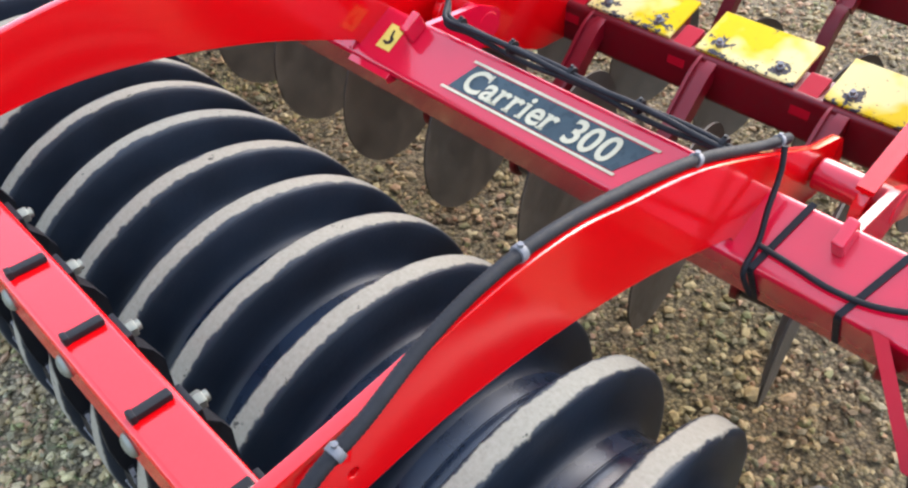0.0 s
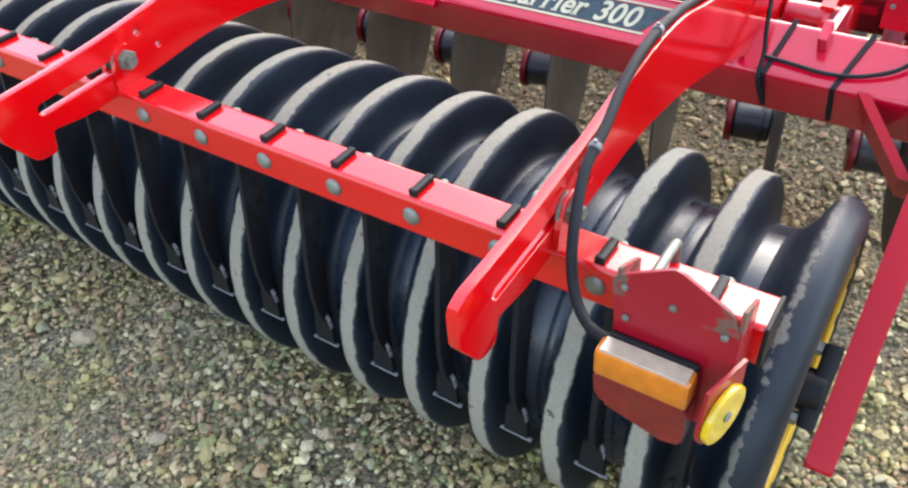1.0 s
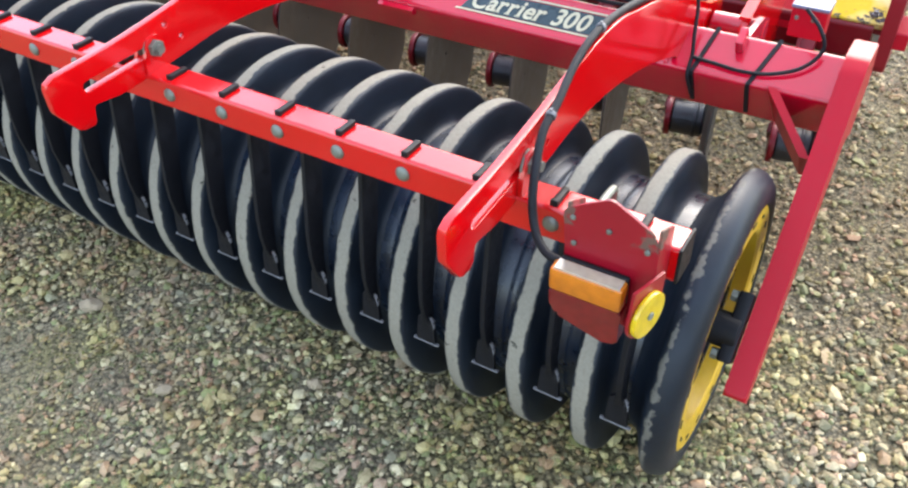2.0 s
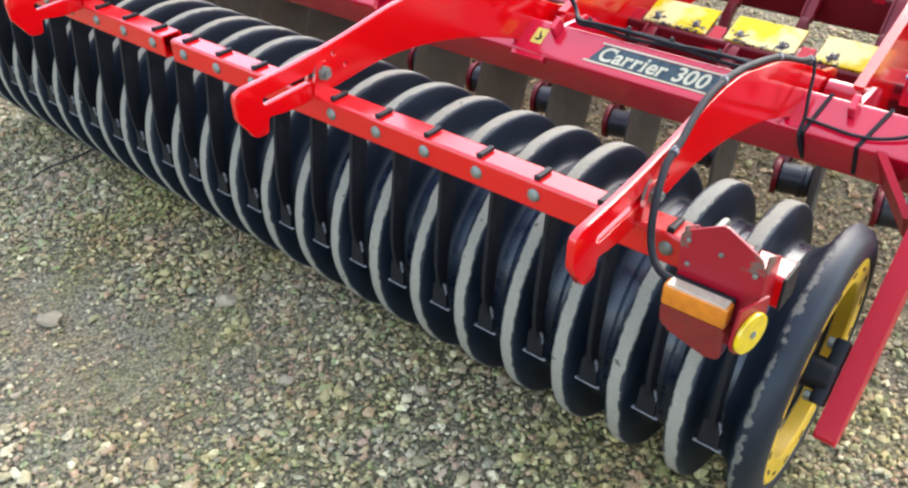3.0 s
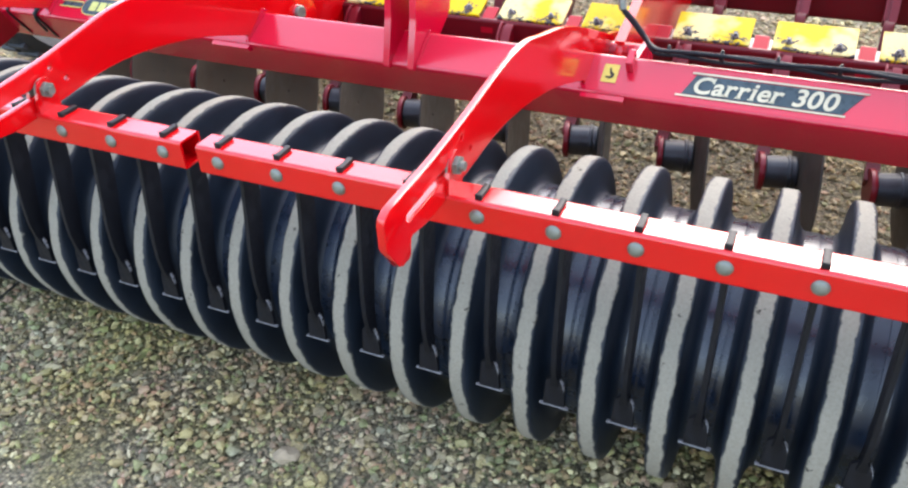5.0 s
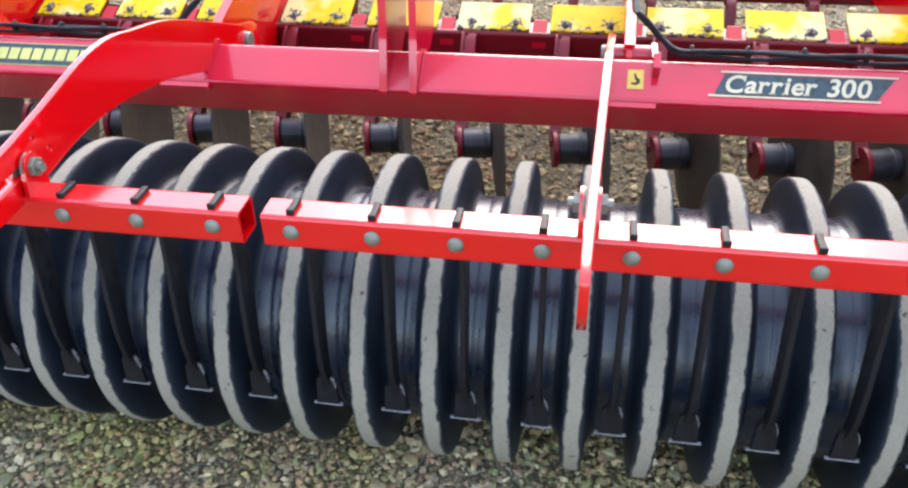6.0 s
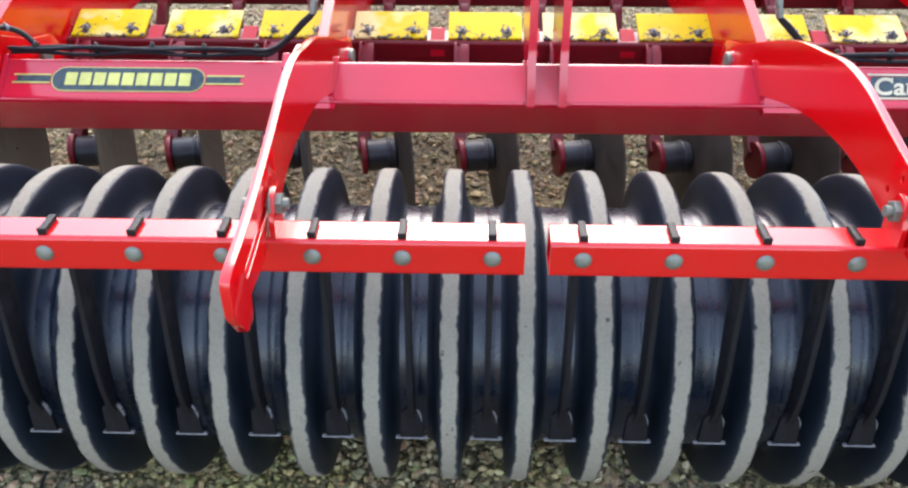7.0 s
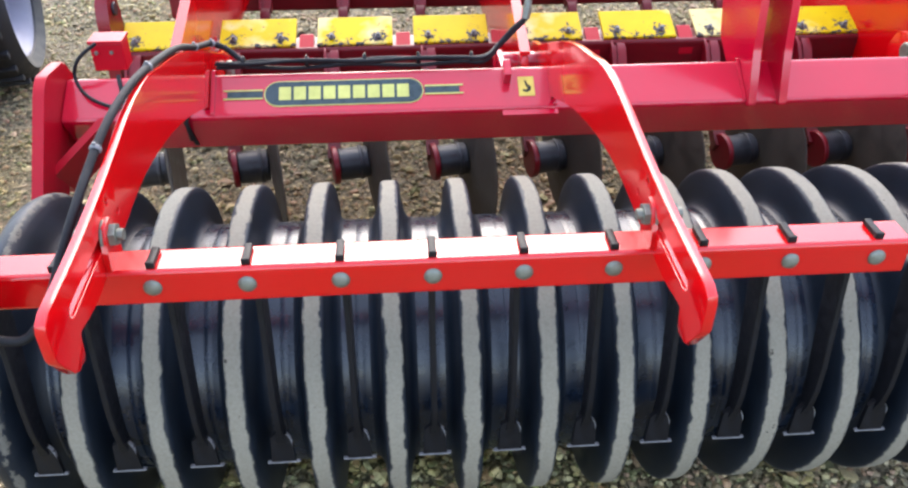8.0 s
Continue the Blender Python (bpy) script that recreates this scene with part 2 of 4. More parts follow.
def lens_mat(name, base):
    m, n, l, b = mat(name, 0.12, 0.0, 0.5)
    t = noise_node(n, l, 60, 3)
    c = ramp(n, l, t.outputs["Fac"], [(0.3, tuple(v * 0.75 for v in base)), (0.7, base)])
    l.new(c.outputs["Color"], b.inputs["Base Color"])
    b.inputs["Subsurface Weight"].default_value = 0.25
    b.inputs["Subsurface Radius"].default_value = (0.02, 0.01, 0.004)
    w = n.new("ShaderNodeTexWave")
    w.inputs["Scale"].default_value = 95
    tc = n.new("ShaderNodeTexCoord")
    l.new(tc.outputs["Object"], w.inputs["Vector"])
    bump(n, l, b, w.outputs["Fac"], 0.12, 0.001)
    return m


AMBER = lens_mat("amber_lens", (0.52, 0.15, 0.006))
RED_LENS = lens_mat("red_lens", (0.15, 0.004, 0.007))
LENS_PALE = lens_mat("pale_lens_edge", (0.42, 0.34, 0.24))
YELLOW_LENS = lens_mat("yellow_reflector", (0.62, 0.42, 0.006))


def ground_tone(n, l, base):
    """Moss and rusty leaf litter in patches, plus a painted shade under the machine."""
    geo = n.new("ShaderNodeNewGeometry")

    def nz(scale, detail, rough, dx):
        t = n.new("ShaderNodeTexNoise")
        t.inputs["Scale"].default_value, t.inputs["Detail"].default_value, t.inputs["Roughness"].default_value = scale, detail, rough
        mp = n.new("ShaderNodeMapping")
        mp.inputs["Location"].default_value = (dx, dx * 0.7, 0)
        l.new(geo.outputs["Position"], mp.inputs["Vector"])
        l.new(mp.outputs[0], t.inputs["Vector"])
        return t.outputs["Fac"]

    moss = ramp(n, l, nz(2.3, 7, 0.68, 3.0), [(0.45, grey(0)), (0.60, grey(0.95))])
    litter = ramp(n, l, nz(2.0, 6, 0.65, 9.0), [(0.52, grey(0)), (0.66, grey(0.85))])
    sep = n.new("ShaderNodeSeparateXYZ")
    l.new(geo.outputs["Position"], sep.inputs[0])
    # shade under the machine, put into the stone colour as a brown tint
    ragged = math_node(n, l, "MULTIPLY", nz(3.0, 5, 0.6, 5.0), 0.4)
    machine_shade = 0.85
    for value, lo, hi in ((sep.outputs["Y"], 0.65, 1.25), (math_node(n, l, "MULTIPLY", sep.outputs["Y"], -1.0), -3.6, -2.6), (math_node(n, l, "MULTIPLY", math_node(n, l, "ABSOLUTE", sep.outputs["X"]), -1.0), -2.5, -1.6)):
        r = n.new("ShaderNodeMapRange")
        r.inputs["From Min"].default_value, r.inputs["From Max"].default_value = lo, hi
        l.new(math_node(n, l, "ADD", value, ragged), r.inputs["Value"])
        machine_shade = math_node(n, l, "MULTIPLY", r.outputs["Result"], machine_shade)
    bare = math_node(n, l, "SUBTRACT", 1.0, math_node(n, l, "MULTIPLY", machine_shade, 0.6))
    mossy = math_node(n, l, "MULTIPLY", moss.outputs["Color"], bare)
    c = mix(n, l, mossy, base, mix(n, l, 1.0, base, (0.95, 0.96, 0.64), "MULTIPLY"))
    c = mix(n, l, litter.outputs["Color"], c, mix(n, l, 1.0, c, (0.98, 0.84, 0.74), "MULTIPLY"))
    return mix(n, l, machine_shade, c, mix(n, l, 1.0, c, (0.80, 0.71, 0.61), "MULTIPLY"))


def gravel_stone():
    m, n, l, b = mat("gravel_stone", 0.75)
    geo = n.new("ShaderNodeNewGeometry")
    c = ramp(n, l, geo.outputs["Random Per Island"], [(0.0, (0.265, 0.222, 0.128)), (0.09, (0.370, 0.318, 0.195)), (0.18, (0.130, 0.112, 0.068)), (0.28, (0.360, 0.240, 0.180)), (0.38, (0.265, 0.258, 0.185)), (0.48, (0.098, 0.088, 0.060)), (0.58, (0.225, 0.250, 0.125)), (0.68, (0.275, 0.222, 0.120)), (0.80, (0.540, 0.490, 0.350)), (0.88, (0.160, 0.132, 0.085)), (0.94, (0.330, 0.210, 0.140)), (1.0, (0.420, 0.370, 0.260))])
    f = noise_node(n, l, 130, 4, 0.6)
    t = ramp(n, l, f.outputs["Fac"], [(0.3, (0.79, 0.76, 0.67)), (0.7, (1.25, 1.20, 1.05))])
    base = mix(n, l, 1.0, c.outputs["Color"], t.outputs["Color"], "MULTIPLY")
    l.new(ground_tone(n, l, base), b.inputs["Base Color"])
    bump(n, l, b, f.outputs["Fac"], 0.3, 0.002)
    return m


def gravel_bed():
    m, n, l, b = mat("gravel_bed", 0.9)
    tc = n.new("ShaderNodeTexCoord")
    v = n.new("ShaderNodeTexVoronoi")
    v.inputs["Scale"].default_value = 105
    l.new(tc.outputs["Object"], v.inputs["Vector"])
    c = ramp(n, l, v.outputs["Color"], [(0.1, (0.165, 0.142, 0.090)), (0.5, (0.235, 0.202, 0.128)), (0.9, (0.310, 0.268, 0.172))])
    gap = ramp(n, l, v.outputs["Distance"], [(0.35, grey(1)), (0.75, grey(0.35))])
    base = mix(n, l, 1.0, c.outputs["Color"], gap.outputs["Color"], "MULTIPLY")
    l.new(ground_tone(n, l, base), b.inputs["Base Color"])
    grit = noise_node(n, l, 240, 5, 0.7)
    relief = math_node(n, l, "ADD", math_node(n, l, "SUBTRACT", 1.0, v.outputs["Distance"]), math_node(n, l, "MULTIPLY", grit.outputs["Fac"], 0.6))
    bump(n, l, b, relief, 0.8, 0.01)
    return m


STONE, BED = gravel_stone(), gravel_bed()
STONE_BEIGE = plain("beige_stone", (0.26, 0.205, 0.132), 0.9, 0, 45, 0.25, 0.3)


# ---- mesh helpers ----
def finish(bm, name, material, smooth=0.6):
    bmesh.ops.recalc_face_normals(bm, faces=bm.faces)
    for f in bm.faces:
        f.smooth = True
    for e in bm.edges:
        if len(e.link_faces) == 2:
            big, small = sorted((f.calc_area() for f in e.link_faces), reverse=True)
            e.smooth = e.calc_face_angle(0.0) < (0.12 if big > 10 * small else smooth)
    me = bpy.data.meshes.new(name)
    bm.to_mesh(me)
    bm.free()
    me.materials.append(material)
    return me


ROOT = {}


def thing(name, at, label, category, group=""):
    e = new(name)
    e.location = at
    e.empty_display_size = 0.05
    ROOT[e.name] = Vector(at)
    return tagged(e, label, category, group)


def part(name, bm, material, parent, label="", smooth=0.6):
    """Links a bmesh, given in world metres, as one mesh under a thing or a part."""
    top = parent
    while top.parent:
        top = top.parent
    bm.transform(Matrix.Translation(-ROOT[top.name]))
    ob = new(name, finish(bm, name, material, smooth))
    ob.parent = parent
    if label:
        tagged(ob, label)
    return ob


def piece(name, mesh, parent, at, label=""):
    """A part on shared mesh data, at a place relative to its thing."""
    ob = new(name, mesh)
    ob.parent = parent
    ob.matrix_basis = at if isinstance(at, Matrix) else Matrix.Translation(at)
    if label:
        tagged(ob, label)
    return ob


def box(bm, lo, hi, m=None, bevel=0.0, seg=2):
    g = bmesh.ops.create_cube(bm, size=1.0)
    vs = g["verts"]
    lo, hi = Vector(lo), Vector(hi)
    d, c = hi - lo, (hi + lo) / 2
    bmesh.ops.transform(bm, matrix=Matrix.Translation(c) @ Matrix.Diagonal((*d, 1)), verts=vs)
    if bevel:
        es = list({e for v in vs for e in v.link_edges})
        r = bmesh.ops.bevel(bm, geom=es, offset=bevel, segments=seg, affect="EDGES", profile=0.5)
        vs = list({v for f in r["faces"] for v in f.verts} | {v for v in vs if v.is_valid})
    if m is not None:
        bmesh.ops.transform(bm, matrix=m, verts=vs)
    return bm


def prism(bm, outline, x0, x1, bevel=0.0, seg=2):
    """An outline in (y, z), drawn out from x0 to x1."""
    a = [bm.verts.new((x0, y, z)) for y, z in outline]
    b = [bm.verts.new((x1, y, z)) for y, z in outline]
    caps = [bm.faces.new(a), bm.faces.new(b[::-1])]
    n = len(a)
    for i in range(n):
        bm.faces.new((a[i], b[i], b[(i + 1) % n], a[(i + 1) % n]))
    if bevel:
        es = list({e for f in caps for e in f.edges})
        bmesh.ops.bevel(bm, geom=es, offset=bevel, segments=seg, affect="EDGES", profile=0.5)
    return bm


def rounded(points, r, seg=4):
    """A closed outline with rounded corners; r may differ corner by corner."""
    out, n = [], len(points)
    rs = r if isinstance(r, (list, tuple)) else [r] * n
    for i, p in enumerate(points):
        p, a, b = Vector(p), Vector(points[i - 1]), Vector(points[(i + 1) % n])
        if rs[i] <= 0:
            out.append(tuple(p))
            continue
        d = min(rs[i], (a - p).length * 0.48, (b - p).length * 0.48)
        s, e = p + (a - p).normalized() * d, p + (b - p).normalized() * d
        for k in range(seg + 1):
            t = k / seg
            out.append(tuple(s * (1 - t) ** 2 + p * 2 * t * (1 - t) + e * t * t))
    return out


def spline(points, per=6):
    """A smooth open line through points (Catmull-Rom)."""
    ps = [Vector(p) for p in points]
    ps = [ps[0] * 2 - ps[1]] + ps + [ps[-1] * 2 - ps[-2]]
    out = []
    for i in range(1, len(ps) - 2):
        a, b, c, d = ps[i - 1 : i + 3]
        for k in range(per):
            t = k / per
            out.append(0.5 * (2 * b + (c - a) * t + (2 * a - 5 * b + 4 * c - d) * t * t + (3 * b - a - 3 * c + d) * t**3))
    return out + [ps[-2]]


def cylinder(bm, a, b, r, seg=20, r2=None, bevel=0.0):
    a, b = Vector(a), Vector(b)
    d = b - a
    turn = d.to_track_quat("Z", "Y").to_matrix().to_4x4()
    g = bmesh.ops.create_cone(bm, cap_ends=True, segments=seg, radius1=r, radius2=r if r2 is None else r2, depth=d.length, matrix=Matrix.Translation((a + b) / 2) @ turn)
    if bevel:
        es = [e for e in {e for v in g["verts"] for e in v.link_edges} if any(len(f.verts) > 4 for f in e.link_faces)]
        bmesh.ops.bevel(bm, geom=es, offset=bevel, segments=2, affect="EDGES", profile=0.5)
    return bm


def sweep(bm, points, r, seg=10, ribs=0.0, pitch=0.0046):
    """A round hose along a line; ribs: height of its corrugation."""
    ps = [Vector(p) for p in points]
    if ribs:
        run = [0.0]
        for a, b in zip(ps, ps[1:]):
            run.append(run[-1] + (b - a).length)
        count, fine, k = int(run[-1] / (pitch / 2)), [], 0
        for i in range(count + 1):
            at = run[-1] * i / count
            while k < len(ps) - 2 and run[k + 1] < at:
                k += 1
            fine.append(ps[k].lerp(ps[k + 1], (at - run[k]) / max(1e-9, run[k + 1] - run[k])))
        ps = fine
    side, rings = None, []
    for i, p in enumerate(ps):
        d = (ps[min(i + 1, len(ps) - 1)] - ps[max(i - 1, 0)]).normalized()
        side = d.orthogonal() if side is None else side - d * side.dot(d)
        side.normalize()
        up = d.cross(side)
        rr = r + (ribs if i % 2 else 0)
        rings.append([bm.verts.new(p + (side * math.cos(a) + up * math.sin(a)) * rr) for a in (2 * math.pi * k / seg for k in range(seg))])
    for a, b in zip(rings, rings[1:]):
        for k in range(seg):
            bm.faces.new((a[k], a[(k + 1) % seg], b[(k + 1) % seg], b[k]))
    bm.faces.new(rings[0][::-1]), bm.faces.new(rings[-1])
    return bm


def revolve(bm, profile, seg=96, closed=True):
    """A profile of (x, r) turned about the x axis."""
    rings = []
    for k in range(seg):
        a = 2 * math.pi * k / seg
        c, s = math.cos(a), math.sin(a)
        rings.append([bm.verts.new((x, r * c, r * s)) for x, r in profile])
    n = len(profile)
    for k in range(seg):
        a, b = rings[k], rings[(k + 1) % seg]
        for i in range(n if closed else n - 1):
            j = (i + 1) % n
            bm.faces.new((a[i], a[j], b[j], b[i]))
    return bm


def dome(bm, at, axis, r, h):
    """A round bolt head."""
    g = bmesh.ops.create_uvsphere(bm, u_segments=16, v_segments=8, radius=1.0)
    turn = Vector(axis).to_track_quat("Z", "Y").to_matrix().to_4x4()
    bmesh.ops.transform(bm, matrix=Matrix.Translation(at) @ turn @ Matrix.Diagonal((r, r, h, 1)), verts=g["verts"])
    return bm


def hexnut(bm, at, axis, r, h):
    a = Vector(at)
    return cylinder(bm, a, a + Vector(axis).normalized() * h, r, 6, bevel=0.001)


def B():
    return bmesh.new()


# ---- ground ----
bm = B()
lines = [-60, -30, -16, -9, -6] + [-4 + i * 0.25 for i in range(37)] + [6.5, 9, 16, 30, 60]
grid = [[bm.verts.new((x, y, -0.012 + 0.010 * noise.noise(Vector((x * 1.7, y * 1.7, 0))))) for x in lines] for y in lines]
for r0, r1 in zip(grid, grid[1:]):
    for k in range(len(lines) - 1):
        bm.faces.new((r0[k], r0[k + 1], r1[k + 1], r1[k]))
tagged(new("ground", finish(bm, "ground", BED, 3)), "gravel yard with moss and leaf litter between stones", "ground", kind="structure")


def bare_soil(x, y):
    """Where the yard is trodden to fine soil and few stones show: 0 to 1."""
    d = math.hypot((x + 0.12 + 0.25 * (y + 0.4)) / 0.52, (y + 0.40) / 0.24)
    d += 0.55 * noise.noise(Vector((x * 5.5, y * 5.5, 0.7))) + 0.25 * noise.noise(Vector((x * 17, y * 17, 1.7)))
    return min(1.0, max(0.0, (1.15 - d) / 0.5))


def gravel(name, label, x0, x1, y0, y1, per_m2, sub, seed, fade):
    """Loose stones as real geometry: every stone an uneven flattened lump, half sunk in the bed."""
    rng = np.random.default_rng(seed)
    t = bmesh.new()
    bmesh.ops.create_icosphere(t, subdivisions=sub, radius=1.0)
    tv = np.array([v.co[:] for v in t.verts])
    tf = np.array([[v.index for v in f.verts] for f in t.faces])
    t.free()
    n = int((x1 - x0) * (y1 - y0) * per_m2)
    px, py = rng.uniform(x0, x1, n), rng.uniform(y0, y1, n)
    edge = np.minimum(np.minimum(px - x0, x1 - px), np.minimum(py - y0, y1 - py))
    keep = rng.uniform(0, 1, n) < edge / fade
    px, py = px[keep], py[keep]
    bare = np.array([bare_soil(x, y) for x, y in zip(px, py)])
    keep = rng.uniform(0, 1, len(px)) > 0.72 * bare
    px, py, bare = px[keep], py[keep], bare[keep]
    n = len(px)
    size = np.clip(rng.lognormal(math.log(0.0056), 0.42, n), 0.0024, 0.019)
    k = len(tv)
    size = size * (1 - 0.25 * bare)
    stretch = np.stack([rng.uniform(0.85, 1.45, n), rng.uniform(0.7, 1.05, n), rng.uniform(0.45, 0.8, n)], 1)
    v = tv[None] * (1 + rng.uniform(-0.38, 0.34, (n, k, 1))) * (size[:, None] * stretch)[:, None, :]
    ax, az = rng.uniform(-0.45, 0.45, n), rng.uniform(0, 2 * math.pi, n)
    c, s = np.cos(ax)[:, None], np.sin(ax)[:, None]
    y, z = v[:, :, 1] * c - v[:, :, 2] * s, v[:, :, 1] * s + v[:, :, 2] * c
    c, s = np.cos(az)[:, None], np.sin(az)[:, None]
    x, y = v[:, :, 0] * c - y * s, v[:, :, 0] * s + y * c
    lift = rng.uniform(-0.010, -0.001, n)
    v = np.stack([x + px[:, None], y + py[:, None], z + lift[:, None]], 2).reshape(-1, 3)
    f = (tf[None] + (np.arange(n) * k)[:, None, None]).reshape(-1)
    me = bpy.data.meshes.new(name)
    me.vertices.add(len(v))
    me.vertices.foreach_set("co", v.ravel())
    m = len(f) // 3
    me.loops.add(len(f))
    me.loops.foreach_set("vertex_index", f.astype(np.int32))
    me.polygons.add(m)
    me.polygons.foreach_set("loop_start", np.arange(m, dtype=np.int32) * 3)
    me.update(calc_edges=True)
    me.polygons.foreach_set("use_smooth", np.full(m, False))
    me.materials.append(STONE)
    return tagged(new(name, me), label, "gravel", kind="stuff")


gravel("gravel", "loose beige and grey crushed gravel stones", -2.2, 2.3, -1.1, 1.0, 7000, 1, 1, 0.4)
gravel("gravel", "loose beige and pinkish gravel stones under the discs", -2.8, 2.8, 0.6, 3.5, 2900, 1, 3, 0.4)
gravel("gravel", "loose beige and grey gravel stones further out", -4.2, 4.0, -2.4, 4.6, 500, 1, 2, 1.2)


# ---- rear beam ----
TILT_B = radians(32.5)
CB, SB = math.cos(TILT_B), math.sin(TILT_B)
W_B, W_R, Y_B, Z_B = 0.108, 0.127, 0.691, 0.591


def on_top(x, v, h=0.0):
    """A place on the beam's upper face: v metres up the slope, h proud of it."""
    return Vector((x, Y_B + v * CB - h * SB, Z_B + v * SB + h * CB))


def on_rear(x, w, h=0.0):
    """A place on the beam's lower rear face: w metres down from the crease."""
    return Vector((x, Y_B + w * SB - h * CB, Z_B - w * CB - h * SB))


def face_matrix(x, v, h):
    m = Matrix(((1, 0, 0), (0, CB, -SB), (0, SB, CB))).to_4x4()
    return Matrix.Translation(on_top(x, v, h)) @ m


beam = thing("rear_beam", (0, 0.74, 0.0), "glossy red square steel cross beam set on its edge", "frame beam")
bm = B()
sq = [on_top(0, 0)[1:], on_top(0, W_B)[1:], (on_top(0, W_B) + on_rear(0, W_R) - on_rear(0, 0))[1:], on_rear(0, W_R)[1:]]
prism(bm, rounded([tuple(p) for p in sq], 0.010), -1.480, 1.500)
part("beam_tube", bm, RED_DULL, beam)
for sx in (-1, 1):
    # side strut: closes the beam end and runs down to the roller bearing
    bm = B()
    x0, x1 = (1.502, 1.544) if sx > 0 else (-1.504, -1.482)
    prism(bm, rounded([(0.297, 0.160), (0.252, 0.210), (0.664, 0.676), (0.692, 0.692), (0.790, 0.684), (0.865, 0.575), (0.800, 0.480), (0.700, 0.520), (0.372, 0.190)], 0.010), x0, x1, 0.004)
    part("side_strut", bm, RED_STRUT, beam)
    # slanting brace plate from the beam to the strut
    bm = B()
    top = [(1.392, 0.688, 0.600), (1.492, 0.600, 0.520)]
    for (xa, ya, za) in top:
        for dx, dy, dz in ((-0.010, 0, 0), (0.010, 0, 0), (0.010, 0.075, -0.085), (-0.010, 0.075, -0.085)):
            bm.verts.new((sx * (xa + dx), ya + dy, za + dz))
    bm.verts.ensure_lookup_table()
    v = bm.verts
    for q in ((0, 1, 2, 3), (7, 6, 5, 4), (0, 4, 5, 1), (1, 5, 6, 2), (2, 6, 7, 3), (3, 7, 4, 0)):
        bm.faces.new([v[i] for i in q])
    part("strut_brace", bm, RED_STRUT, beam)
    # clamp bracket with pivot sleeve beside every roller arm
    for xa in (0.4375, 1.1875):
        bm = B()
        cylinder(bm, (sx * (xa + 0.010), 0.93, 0.595), (sx * (xa + 0.125), 0.93, 0.595), 0.024, 24, bevel=0.003)
        part("pivot_sleeve", bm, RED_DULL, beam)
        bm = B()
        prism(bm, rounded([(0.765, 0.645), (0.90, 0.640), (0.96, 0.615), (0.96, 0.575), (0.85, 0.52), (0.80, 0.56)], 0.008), sx * (xa + 0.118) - 0.006, sx * (xa + 0.118) + 0.006, 0.0015)
        part("sleeve_lug", bm, RED_DULL, beam)
        bm = B()
        box(bm, (-0.008, -0.022, 0.0), (0.008, 0.018, 0.035), face_matrix(sx * (xa + 0.118), 0.085, 0.0), 0.003)
        part("beam_tab", bm, RED_DULL, beam)
        bm = B()
        xs = sx * (xa + 0.0125 if xa < 1 else xa - 0.013)
        prism(bm, rounded([tuple(on_top(0, 0.004, 0.0)[1:]), tuple(on_top(0, 0.008, 0.006)[1:]), tuple(on_top(0, 0.108, 0.014)[1:]), tuple(on_top(0, 0.118, 0.0)[1:])], 0.003), xs - 0.004, xs + 0.004, 0.001)
        if xa < 1:
            for v in bm.verts:
                v.co.x -= sx * 0.09 * (v.co.y - 0.77)
        part("weld_gusset", bm, RED_DULL, beam)
        if xa < 1:
            bm = B()
            prism(bm, [tuple(on_rear(0, 0.003, 0.0)[1:]), tuple(on_rear(0, 0.003, 0.012)[1:]), tuple(on_rear(0, 0.016, 0.013)[1:]), tuple(on_rear(0, 0.026, 0.0)[1:])], sx * (xa + 0.077) - 0.055, sx * (xa + 0.067) + 0.055, 0.0015)
            part("saddle_pad", bm, RED_DULL, beam)
    # headstock plates, each with a fin on one side
    xs = sx * 0.0335 + 0.0015
    bm = B()
    prism(bm, rounded([(0.690, 0.580), (0.680, 0.586), (0.712, 0.70), (0.80, 1.30), (1.10, 1.30), (0.90, 0.66), (0.80, 0.60)], 0.008), xs - 0.0085, xs + 0.0085, 0.002)
    part("headstock_plate", bm, RED_DULL, beam)
    bm = B()
    prism(bm, rounded([tuple(on_top(0, 0.004, 0.0)[1:]), tuple(on_top(0, 0.004, 0.004)[1:]), tuple(on_top(0, 0.105, 0.010)[1:]), tuple(on_top(0, 0.112, 0.0)[1:])], 0.002), xs + sx * 0.012 - 0.0025, xs + sx * 0.012 + 0.0025, 0.001)
    part("weld_gusset", bm, RED_DULL, beam)


def slab(bm, pts, m, h=0.0006):
    a = [bm.verts.new(m @ Vector((*p, 0))) for p in pts]
    b = [bm.verts.new(m @ Vector((*p, h))) for p in pts]
    bm.faces.new(b)
    for i in range(len(a)):
        j = (i + 1) % len(a)
        bm.faces.new((a[i], a[j], b[j], b[i]))
    return bm


